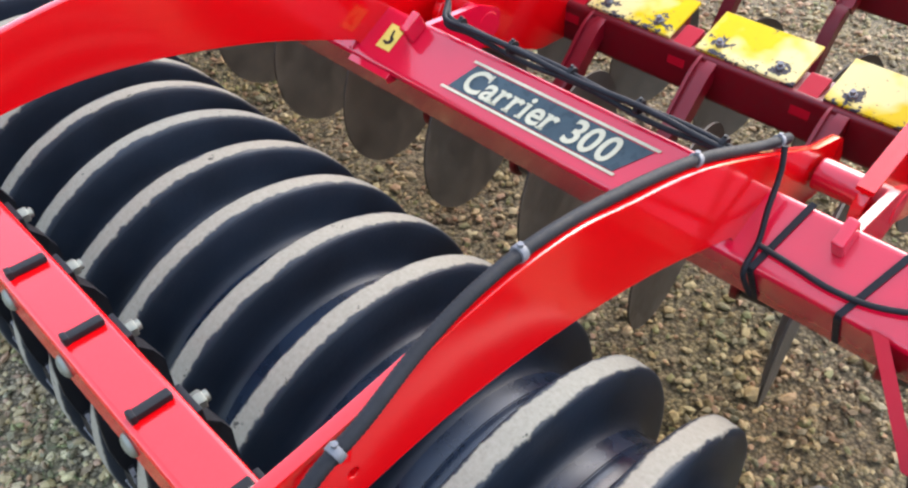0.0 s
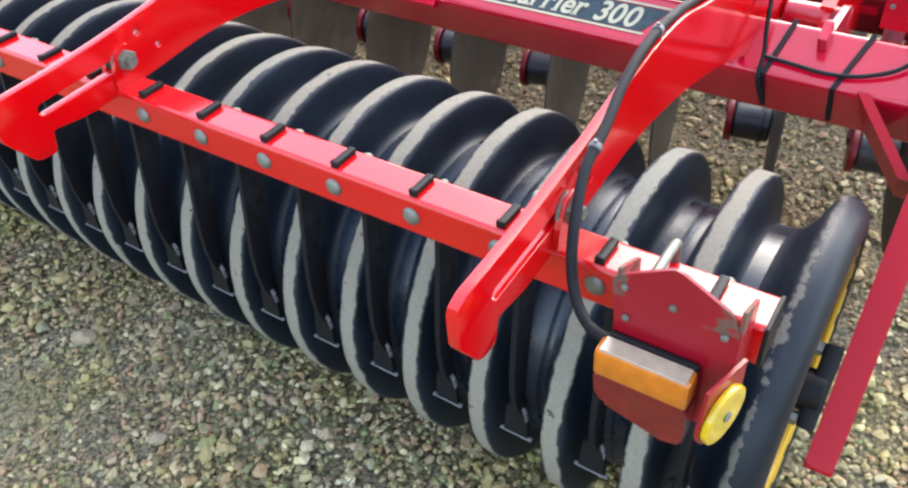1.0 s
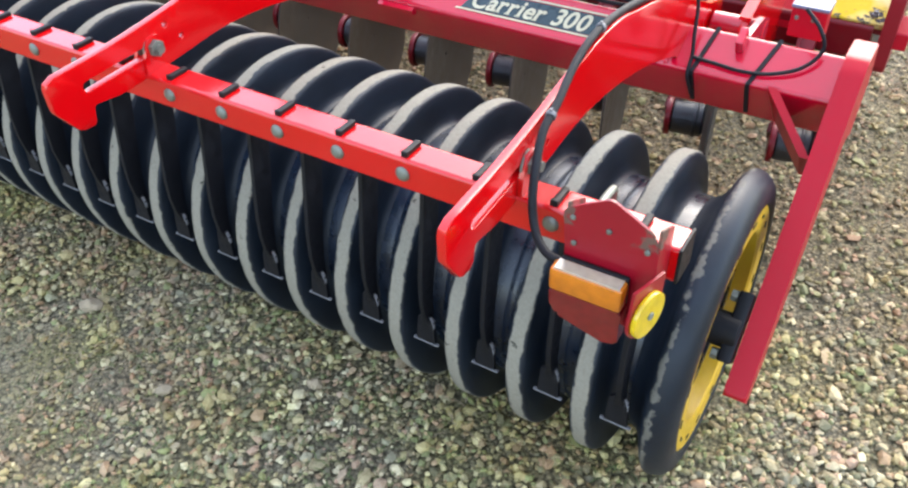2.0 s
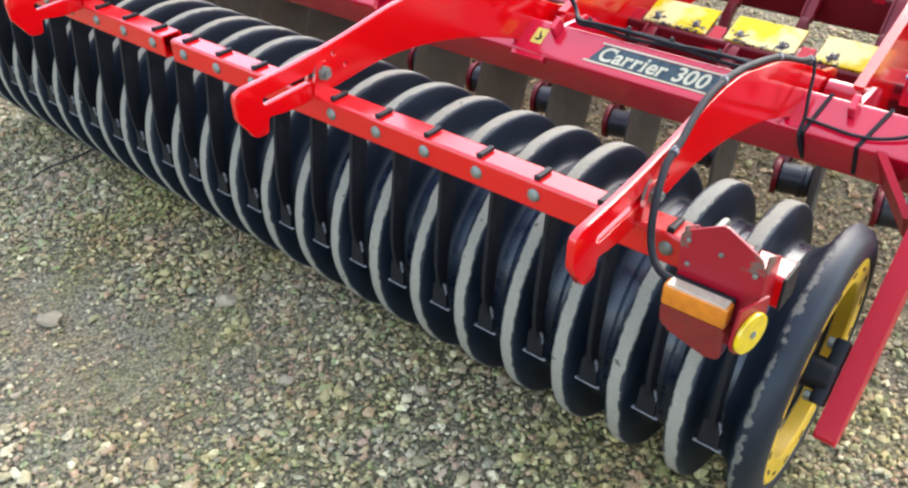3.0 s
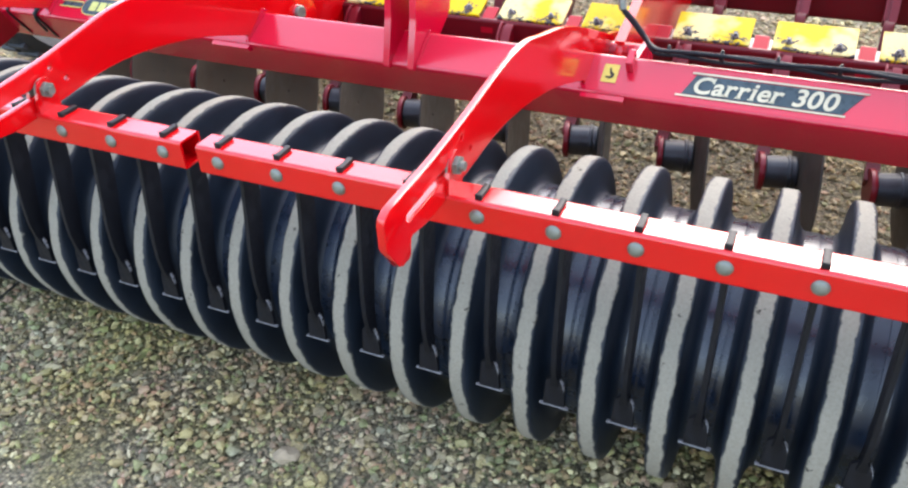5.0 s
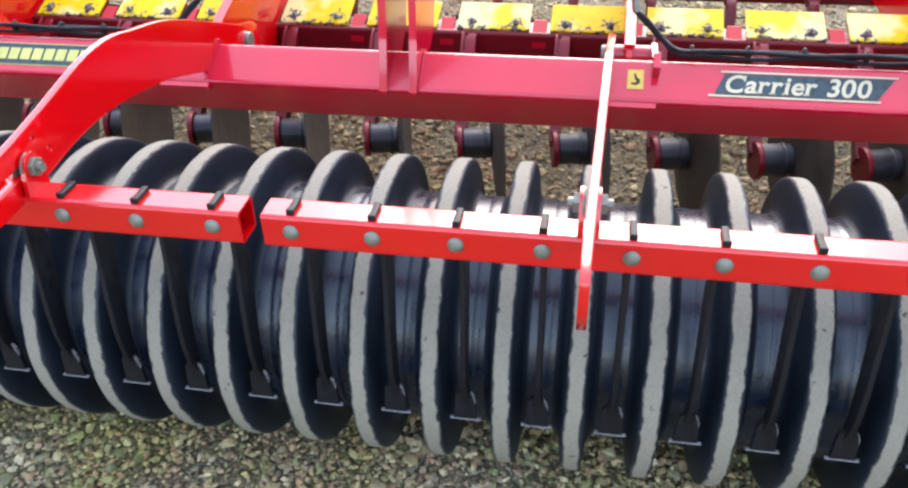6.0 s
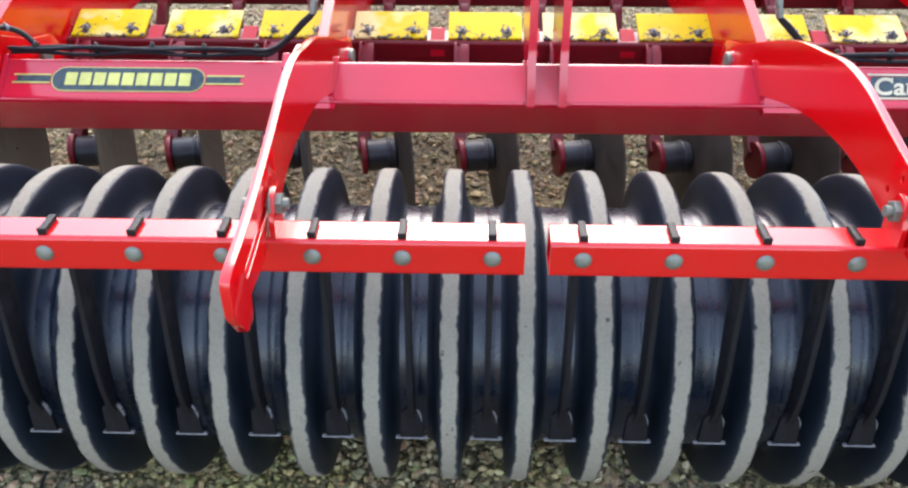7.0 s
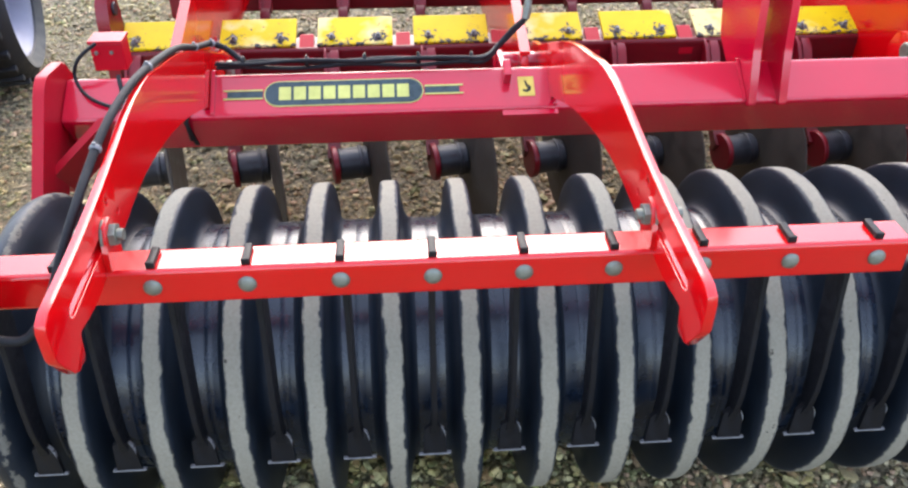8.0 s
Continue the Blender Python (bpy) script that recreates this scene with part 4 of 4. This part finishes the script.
# ---- tail lamps ----
for sx in (-1, 1):
    lamp = thing("tail_lamp", (sx * 1.35, -0.05, 0.56), "amber and red tail lamp on a red steel bracket", "tail lamp", "two tail lamps")

    def mx(x):
        return sx * x - (0.034 if sx < 0 else 0.0)

    bm = B()
    out = rounded([(1.292, 0.758), (1.302, 0.766), (1.354, 0.796), (1.412, 0.764), (1.422, 0.735), (1.420, 0.600), (1.345, 0.592), (1.298, 0.690)], 0.008)
    a = [bm.verts.new((mx(x), -0.048, z)) for x, z in out]
    b = [bm.verts.new((mx(x), -0.044, z)) for x, z in out]
    bm.faces.new(a), bm.faces.new(b[::-1])
    for i in range(len(a)):
        j = (i + 1) % len(a)
        bm.faces.new((a[i], a[j], b[j], b[i]))
    part("bracket_plate", bm, CRIMSON, lamp, "dark crimson plate with dried mud in its corners")
    for x, y0, y1 in ((1.296, -0.046, 0.006), (1.418, -0.046, 0.006)):
        bm = prism(B(), rounded([(y0, 0.772), (y1, 0.745), (y1, 0.655), (y0, 0.655)], 0.004), min(mx(x), mx(x + 0.004)), max(mx(x), mx(x + 0.004)))
        part("bracket_flange", bm, CRIMSON, lamp)
    for x, z in ((1.306, 0.752), (1.310, 0.712), (1.356, 0.748), (1.408, 0.735)):
        part("bolt", hexnut(B(), (mx(x), -0.048, z), (0, -1, 0), 0.0042, 0.004), ZINC, lamp, "small zinc bolt")
    bm = sweep(B(), spline([(mx(1.318), 0.060, 0.690), (mx(1.318), 0.061, 0.722), (mx(1.319), 0.050, 0.736), (mx(1.321), 0.0, 0.742), (mx(1.322), -0.020, 0.743), (mx(1.323), -0.040, 0.744)], 4), 0.0058, 12)
    part("u_bolt", bm, ZINC, lamp, "zinc u-bolt")
    bm = box(B(), (min(mx(1.296), mx(1.392)), -0.058, 0.596), (max(mx(1.296), mx(1.392)), -0.048, 0.688), None, 0.004)
    housing = part("lamp_housing", bm, BLACK_PLASTIC, lamp, "black lamp housing")
    bm = box(B(), (min(mx(1.292), mx(1.394)), -0.084, 0.650), (max(mx(1.292), mx(1.394)), -0.058, 0.687), None, 0.005)
    amber = part("amber_lens", bm, AMBER, lamp, "amber indicator lens")
    # thin pale strip on the amber lens's upper face
    bm = box(B(), (min(mx(1.297), mx(1.389)), -0.081, 0.6855), (max(mx(1.297), mx(1.389)), -0.060, 0.6885), None, 0.001)
    part("lens_edge", bm, LENS_PALE, amber, "pale strip along the top of the amber lens")
    bm = B()
    low = rounded([(1.292, 0.648), (1.394, 0.648), (1.394, 0.592), (1.372, 0.586), (1.304, 0.606), (1.294, 0.622)], 0.004)
    a = [bm.verts.new((mx(x), -0.080, z)) for x, z in low]
    b = [bm.verts.new((mx(x), -0.056, z)) for x, z in low]
    front = bm.faces.new(a)
    bm.faces.new(b[::-1])
    for i in range(len(a)):
        j = (i + 1) % len(a)
        bm.faces.new((a[i], b[i], b[j], a[j]))
    bmesh.ops.bevel(bm, geom=list(front.edges), offset=0.004, segments=2, affect="EDGES", profile=0.5)
    part("red_lens", bm, RED_LENS, lamp, "dark red tail lens")
    tilt = Matrix.Translation((mx(1.418), -0.068, 0.655)) @ Matrix.Rotation(sx * radians(77), 4, "Z")
    bm = cylinder(B(), (0, -0.004, 0), (0, -0.012, 0), 0.034, 36, bevel=0.002)
    bm.transform(tilt)
    refl = part("reflector", bm, YELLOW_LENS, lamp, "round yellow reflector")
    bm = cylinder(B(), (0, -0.012, 0), (0, -0.0145, 0), 0.006, 14, bevel=0.001)
    bm.transform(tilt)
    part("rivet", bm, ZINC, refl)
    bm = prism(B(), [(0.037 * math.cos(a), 0.037 * math.sin(a)) for a in (math.pi + math.pi * k / 16 for k in range(17))] + [(0.030, 0.052), (-0.037, 0.045)], -0.002, 0.002)
    bm.transform(tilt @ Matrix.Translation((0, -0.002, 0)) @ Matrix.Rotation(radians(90), 4, "Z"))
    part("reflector_flap", bm, CRIMSON, lamp)


# ---- hoses and cables ----
def hose(name, pts, r, label, per=8, ribs=0.0, clips=(), material=None, tie=0.0022, clip_material=None):
    line = spline(pts, per)
    h = thing(name, tuple(line[0]), label, "hose" if r > 0.006 else "cable")
    part("sleeve", sweep(B(), line, r, 12, ribs), material or HOSE_BLACK, h)
    for i in clips:
        p = line[int(i * (len(line) - 1))]
        q = line[min(int(i * (len(line) - 1)) + 1, len(line) - 1)]
        d = (q - p).normalized()
        bm = cylinder(B(), p - d * 0.004, p + d * 0.004, r + tie, 14, bevel=0.001)
        up = Vector((0, 0, 1))
        cylinder(bm, p + up * r, p + up * (r + tie + 0.0025), 0.0028, 8)
        part("cable_tie", bm, clip_material or BLACK_PLASTIC, h)
    return h


for sx in (-1, 1):
    X = lambda x: sx * x
    if sx > 0:
        run = [(X(1.165), 0.800, 0.672), (X(1.183), 0.815, 0.700), (X(1.184), 0.785, 0.712), (X(1.181), 0.72, 0.732), (X(1.181), 0.58, 0.786), (X(1.182), 0.44, 0.820), (X(1.184), 0.33, 0.837), (X(1.187), 0.25, 0.837), (X(1.193), 0.18, 0.825), (X(1.203), 0.115, 0.808), (X(1.208), 0.06, 0.792), (X(1.220), 0.015, 0.765), (X(1.229), -0.010, 0.735), (X(1.238), -0.024, 0.708), (X(1.252), -0.038, 0.690), (X(1.270), -0.050, 0.681), (X(1.286), -0.056, 0.680), (X(1.302), -0.058, 0.680)]
    else:
        run = [(-1.120, 0.806, 0.668), (-1.150, 0.818, 0.690), (-1.176, 0.805, 0.708), (-1.184, 0.76, 0.722), (-1.186, 0.70, 0.742), (-1.187, 0.58, 0.788), (-1.188, 0.44, 0.821), (-1.191, 0.33, 0.838), (-1.197, 0.25, 0.836), (-1.203, 0.18, 0.825), (-1.208, 0.115, 0.806), (-1.212, 0.05, 0.784), (-1.222, 0.00, 0.750), (-1.238, -0.024, 0.708), (-1.256, -0.042, 0.672), (-1.280, -0.052, 0.650), (-1.310, -0.056, 0.655), (-1.334, -0.058, 0.676)]
    hose("conduit", run, 0.0060, "black corrugated conduit running along a red roller arm", 8, 0.0006, (0.12, 0.24, 0.38, 0.56), clip_material=BARE)
    for dv, dh, ph in ((0.117, 0.005, 0.0), (0.1265, 0.011, 1.5), (0.1200, 0.0195, 3.0)):
        pts = []
        for k in range(13):
            x = 0.60 + k * 0.0475
            p = on_top(X(x), dv + 0.0016 * math.sin(k * 1.3 + ph), dh + 0.0030 * math.cos(k * 1.1 + ph * 1.4))
            pts.append(tuple(p))
        pts = [(X(0.508), 0.840, 0.728 + 0.006 * ph / 3), (X(0.534), 0.836, 0.704 + 0.003 * ph), (X(0.566), 0.824, 0.676 + 0.002 * ph)] + pts
        hose("hose", pts, 0.0046, "black rubber hose tied along the red rear beam", 5, 0.0, (0.24, 0.40, 0.56, 0.74, 0.92) if ph == 1.5 else (), tie=0.0070)
    riser = hose("hose", [(X(0.508), 0.840, 0.728), (X(0.502), 0.846, 0.755), (X(0.500), 0.86, 0.80), (X(0.500), 0.90, 0.88), (X(0.510), 0.96, 1.02)], 0.0056, "black rubber hose with a silver fitting beside a red roller arm")
    bm = cylinder(B(), (X(0.507), 0.841, 0.732), (X(0.502), 0.846, 0.756), 0.0092, 6, bevel=0.001)
    cylinder(bm, (X(0.502), 0.846, 0.756), (X(0.500), 0.852, 0.775), 0.0082, 16, bevel=0.001)
    part("hose_fitting", bm, ZINC, riser, "silver hose fitting")
    # thin cables strapped round the beam end
    hose("cable", [(X(1.200), 0.765, 0.722), (X(1.207), 0.758, 0.69), (X(1.214), 0.735, 0.650), (X(1.222), 0.716, 0.615), (X(1.226), 0.686, 0.585), (X(1.232), 0.715, 0.53)], 0.0038, "thin black cable hanging from a red roller arm")
    hose("cable", [tuple(on_top(X(1.222), 0.030, 0.006)), tuple(on_top(X(1.27), 0.026, 0.007)), tuple(on_top(X(1.325), 0.022, 0.007)), tuple(on_top(X(1.38), 0.030, 0.008)), tuple(on_top(X(1.43), 0.055, 0.012)), tuple(on_top(X(1.455), 0.095, 0.022)), tuple(on_top(X(1.440), 0.120, 0.05)), tuple(on_top(X(1.405), 0.150, 0.06))], 0.0038, "thin black cable looping over the red beam end")
    for x, skew in ((1.232, 0.018), (1.345, 0.030)):
        loop = [on_top(X(x + skew), 0.110, 0.003), on_top(X(x), 0.0, 0.003), on_rear(X(x), 0.004, 0.003), on_rear(X(x - 0.002), 0.104, 0.003)]
        st = thing("strap", tuple(loop[0]), "black rubber strap tied round the red beam", "strap")
        bm = B()
        for a, b in zip(loop, loop[1:]):
            d = (b - a).normalized()
            nrm = Vector((1, 0, 0)).cross(d).normalized()
            sd = d.cross(nrm)
            vs = [bm.verts.new(p + sd * u + nrm * w) for p in (a, b) for u, w in ((-0.0042, -0.001), (0.0042, -0.001), (0.0042, 0.0018), (-0.0042, 0.0018))]
            for i in range(4):
                bm.faces.new((vs[i], vs[(i + 1) % 4], vs[4 + (i + 1) % 4], vs[4 + i]))
            bm.faces.new(vs[:4]), bm.faces.new(vs[:3:-1])
        part("band", bm, HOSE_BLACK, st)
    # junction box on the beam end
    jb = thing("junction_box", (X(1.405), 0.86, 0.64), "red metal lamp box with a pale lid on the beam end" if sx > 0 else "red metal lamp box with screws on the beam end", "box")
    bm = box(B(), (X(1.405) - 0.034, 0.835, 0.640), (X(1.405) + 0.034, 0.885, 0.701), None, 0.003)
    part("case", bm, RED_STRUT, jb)
    bm = box(B(), (X(1.405) - 0.036, 0.831, 0.701), (X(1.405) + 0.036, 0.889, 0.708), None, 0.002)
    part("lid", bm, RIM_SILVER if sx > 0 else RED_STRUT, jb, "pale metal lid" if sx > 0 else "")
    for u in (-0.022, 0.01):
        part("screw", hexnut(B(), (X(1.405) + u, 0.835, 0.682), (0, -1, 0), 0.005, 0.004), ZINC, jb)


# ---- disc gangs ----
def crossbar(y, z0, z1, label):
    fb = thing("disc_beam", (0, y, z0), label, "frame beam", "two disc beams")
    bm = prism(B(), rounded([(y - 0.045, z0), (y + 0.045, z0), (y + 0.045, z1), (y - 0.045, z1)], 0.01), -1.5, 1.5)
    part("beam_tube", bm, RED_SHADED_SOILED, fb)
    for sx in (-1, 1):
        bm = prism(B(), rounded([(y - 0.06, z0 - 0.02), (y + 0.06, z0 - 0.02), (y + 0.05, z1 + 0.10), (y + 0.02, z1 + 0.15), (y - 0.03, z1 + 0.15), (y - 0.055, z1 + 0.09)], 0.022), sx * 1.535 - 0.016, sx * 1.535 + 0.016, 0.004)
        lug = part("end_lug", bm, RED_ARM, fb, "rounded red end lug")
        bm = cylinder(B(), (sx * 1.519, y, z1 + 0.105), (sx * 1.512, y, z1 + 0.105), 0.018, 18, bevel=0.002)
        part("bolt", bm, SOIL_BLACK, lug, "dark bolt")
    return fb


Y_REAR, Y_FRONT = 1.274, 1.989
crossbar(Y_REAR, 0.435, 0.522, "soiled red square beam, shade put into its colour, carrying the rear discs")
crossbar(Y_FRONT, 0.375, 0.500, "soiled red square beam, shade put into its colour, carrying the front discs")


def bent_strip(path, t):
    """Outline of a strip of thickness t along a bent centre line."""
    pts = [Vector((*p, 0)) for p in path]
    up, down = [], []
    for k, p in enumerate(pts):
        d = (pts[min(k + 1, len(pts) - 1)] - pts[max(k - 1, 0)]).normalized()
        nrm = Vector((-d.y, d.x, 0)) * t / 2
        up.append(tuple((p + nrm)[:2]))
        down.append(tuple((p - nrm)[:2]))
    return up + down[::-1]


def disc_unit(y, clean, lean, r, zh):
    """One sprung disc: clamp plate over the beam, arm, hub and dished disc, all about x = 0."""
    u = thing("disc_unit", (0, y, 0), "soil-brown disc on a red arm under a chipped yellow plate", "disc unit", "rear row of discs" if clean else "front row of discs")
    bm = B()
    m = Matrix.Translation((0, y + 0.015, 0.5445)) @ Matrix.Rotation(radians(21), 4, "X")
    box(bm, (-0.101, -0.051, -0.004), (0.101, 0.053, 0.004), m, 0.002)
    box(bm, (-0.101, -0.0535, -0.014), (0.101, -0.0495, 0.0034), m, 0.0015)
    top = part("clamp_plate", bm, YELLOW, u, "chipped yellow clamp plate")
    for x in (-0.062, 0.062):
        bm = hexnut(B(), m @ Vector((x, -0.030, 0.004)), m.to_3x3() @ Vector((0, 0, 1)), 0.0085, 0.008)
        cylinder(bm, m @ Vector((x, -0.030, 0.004)), m @ Vector((x, -0.030, 0.020)), 0.0048, 10)
        part("bolt", bm, BARE, top, "dull grey bolt")
    bm = prism(B(), [(y - 0.030, 0.500), (y - 0.030, 0.5195), (y + 0.060, 0.5535), (y + 0.060, 0.500)], -0.088, 0.088, 0.002)
    part("plate_packer", bm, RED_SHADED_SOILED, u)
    bm = prism(B(), rounded([(y - 0.046, 0.478), (y - 0.044, 0.518), (y + 0.012, 0.542), (y + 0.020, 0.478)], 0.004), 0.110, 0.148, 0.002)
    part("clamp_block", bm, RED_STRUT, u, "red clamp block")
    line = spline([(y - 0.010, 0.500), (y - 0.040, 0.500), (y - 0.064, 0.480), (y - 0.100, 0.434), (y - 0.126, 0.404), (y - 0.152, 0.390), (y - 0.190, 0.330), (y - 0.245, zh + 0.006)], 4)
    cut = len(line) * 3 // 5
    bm = prism(B(), bent_strip([tuple(p) for p in line[:cut]], 0.034), -0.068, -0.044, 0.003)
    prism(bm, bent_strip([tuple(p) for p in line[:cut]], 0.042), -0.084, -0.077, 0.002)
    prism(bm, bent_strip([tuple(p) for p in line[:cut]], 0.024), -0.078, -0.067)
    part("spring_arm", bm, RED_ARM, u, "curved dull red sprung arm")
    # lower half in the darker red: shade below the beam, put into colour
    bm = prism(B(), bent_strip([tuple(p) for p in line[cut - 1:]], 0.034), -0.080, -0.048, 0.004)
    part("lower_arm", bm, RED_SHADED_SOILED, u, "soiled red sprung arm, shade put into its darker colour")
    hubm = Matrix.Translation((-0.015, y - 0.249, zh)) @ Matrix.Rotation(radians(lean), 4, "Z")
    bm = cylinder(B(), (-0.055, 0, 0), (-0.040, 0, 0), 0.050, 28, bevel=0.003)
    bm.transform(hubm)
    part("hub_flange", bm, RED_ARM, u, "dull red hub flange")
    bm = cylinder(B(), (-0.040, 0, 0), (0.040, 0, 0), 0.042, 28, bevel=0.005)
    cylinder(bm, (0.014, 0, 0), (0.024, 0, 0), 0.0455, 28, bevel=0.002)
    bm.transform(hubm)
    part("hub", bm, SOIL_BLACK, u, "black disc hub")
    prof = [(0.040, 0.004), (0.043, r * 0.45), (0.050, r * 0.75), (0.060, r), (0.064, r), (0.055, r * 0.74), (0.048, r * 0.45), (0.045, 0.004)]
    bm = revolve(B(), prof, 56)
    bm.transform(hubm)
    part("disc_blade", bm, SOIL_STEEL, u, "dished soil-brown disc blade")
    return u


rear = disc_unit(Y_REAR, True, 11, 0.206, 0.285)
front = disc_unit(Y_FRONT, False, -8, 0.17, 0.20)
for k in range(-6, 6):
    x = 0.137 + 0.259 * k
    for u, y in ((rear, Y_REAR), (front, Y_FRONT)):
        if k == -6:
            u.location.x = x
        else:
            copy_thing(u, Matrix.Translation((x, y, 0)))

# ---- longitudinal frame members ----
for xa in (-1.28, -0.50, 0.50, 1.28):
    fm = thing("frame_member", (xa, 1.5, 0.5), "glossy red frame plate rising forward over the discs", "frame beam", "four frame members")
    bm = prism(B(), rounded([(0.850, 0.600), (0.862, 0.640), (1.10, 0.712), (1.50, 0.860), (2.20, 0.960), (2.20, 0.440), (1.15, 0.440), (0.95, 0.520)], 0.02), xa - 0.008, xa + 0.008, 0.002)
    part("web_plate", bm, RED, fm)
    bm = prism(B(), [(0.862, 0.641), (0.860, 0.649), (1.10, 0.721), (1.50, 0.869), (2.20, 0.969), (2.20, 0.961), (1.50, 0.861), (1.10, 0.713)], xa - 0.012, xa + 0.012, 0.001)
    part("top_flange", bm, RED, fm)


# ---- parked wheels beyond the machine ----
def wheel(at, turn, r, w):
    wh = thing("wheel", at, "black farm tyre on a silver rim, standing on gravel", "wheel", "parked wheels")
    m = Matrix.Translation(at) @ Matrix.Rotation(radians(turn), 4, "Z")
    bm = revolve(B(), [(-w * 0.5, r * 0.74), (-w * 0.62, r * 0.86), (-w * 0.5, r * 0.95), (-w * 0.3, r), (w * 0.3, r), (w * 0.5, r * 0.95), (w * 0.62, r * 0.86), (w * 0.5, r * 0.74), (w * 0.35, r * 0.70), (-w * 0.35, r * 0.70)], 72)
    bm.transform(m)
    tyre = part("tyre", bm, TYRE, wh)
    for k in range(26):
        for s in (-1, 1):
            bm = box(B(), (min(0, s * w * 0.45), -0.014, -0.012), (max(0, s * w * 0.45), 0.014, 0.012), Matrix.Rotation(2 * math.pi * (k + 0.25 * s) / 26, 4, "X") @ Matrix.Translation((0, 0, r)), 0.003)
            bm.transform(m)
            part("lug", bm, TYRE, tyre)
    bm = revolve(B(), [(w * 0.45, r * 0.72), (w * 0.47, r * 0.74), (w * 0.40, r * 0.67), (w * 0.10, r * 0.58), (w * 0.02, r * 0.30), (w * 0.10, r * 0.14), (w * 0.12, 0.01), (w * 0.04, 0.01), (-w * 0.05, r * 0.30), (w * 0.03, r * 0.62), (w * 0.3, r * 0.70)], 56)
    bm.transform(m)
    part("rim", bm, RIM_SILVER, wh, "silver painted rim")
    return wh


wheel((-2.330, 2.33, 0.35), 11, 0.35, 0.20)
wheel((-2.28, 1.60, 0.34), 0, 0.34, 0.20)

# ---- loose bits on the ground ----
def litter(name, label, x0, x1, y0, y1, n, seed, base):
    """Dry straw and leaf shreds, each a thin bent strip."""
    rng = np.random.default_rng(seed)
    v, f = [], []
    while len(f) < 2 * n:
        x, y = rng.uniform(x0, x1), rng.uniform(y0, y1)
        if noise.noise(Vector((x * 2.1 + seed, y * 2.1, 0.3))) < -0.05:
            continue
        a, ln, w = rng.uniform(0, 6.283), rng.uniform(0.010, 0.045), rng.uniform(0.0004, 0.0012)
        d = np.array([math.cos(a), math.sin(a), 0.0])
        sd = np.array([-d[1], d[0], 0.0]) * w
        c = np.array([x, y, rng.uniform(0.002, 0.007)])
        mid = c + d * ln * 0.5 + np.array([0, 0, rng.uniform(0.001, 0.005)]) + sd * rng.uniform(-3, 3)
        end = c + d * ln
        k = len(v)
        v += [c - sd, c + sd, mid + sd, mid - sd, end + sd * 0.4, end - sd * 0.4]
        f += [(k, k + 1, k + 2, k + 3), (k + 3, k + 2, k + 4, k + 5)]
    me = bpy.data.meshes.new(name)
    me.from_pydata([tuple(p) for p in v], [], f)
    me.materials.append(base)
    tagged(new(name, me), label, "litter", kind="stuff")


litter("straw_litter", "dry straw and leaf shreds scattered on gravel", -1.9, 1.9, -0.85, 0.3, 2600, 5, STRAW)
litter("straw_litter", "dry straw trodden into a patch of fine soil", -0.65, 0.40, -0.68, -0.15, 550, 12, STRAW)
litter("moss_blades", "short green grass blades between gravel stones", -1.9, 2.0, -0.85, 0.6, 2600, 8, GRASS)
tw = thing("twig", (-1.01, 0.07, 0.0), "thin dark twig lying on the gravel", "twig")
part("stick", sweep(B(), spline([(-1.003, -0.055, 0.004), (-1.012, 0.02, 0.007), (-1.006, 0.10, 0.005), (-1.018, 0.20, 0.006)], 5), 0.0035, 8), TWIG, tw)
for x, y, r, sq_ in ((0.060, -0.058, 0.030, 0.5), (-0.253, -0.405, 0.034, 0.4), (0.42, -0.16, 0.020, 0.6), (0.70, 0.02, 0.018, 0.6)):
    bm = B()
    bmesh.ops.create_icosphere(bm, subdivisions=2, radius=1.0)
    for v in bm.verts:
        v.co *= 1 + 0.45 * noise.noise(v.co * 1.6 + Vector((x * 50, y * 50, 0)))
    bm.transform(Matrix.Translation((x, y, r * sq_ * 0.35)) @ Matrix.Rotation(x * 9, 4, "Z") @ Matrix.Diagonal((r, r * 0.75, r * sq_, 1)))
    tagged(new("stone", finish(bm, "stone", STONE_BEIGE, 0.35)), "larger flat beige stone lying on the gravel", "stone", "larger stones")
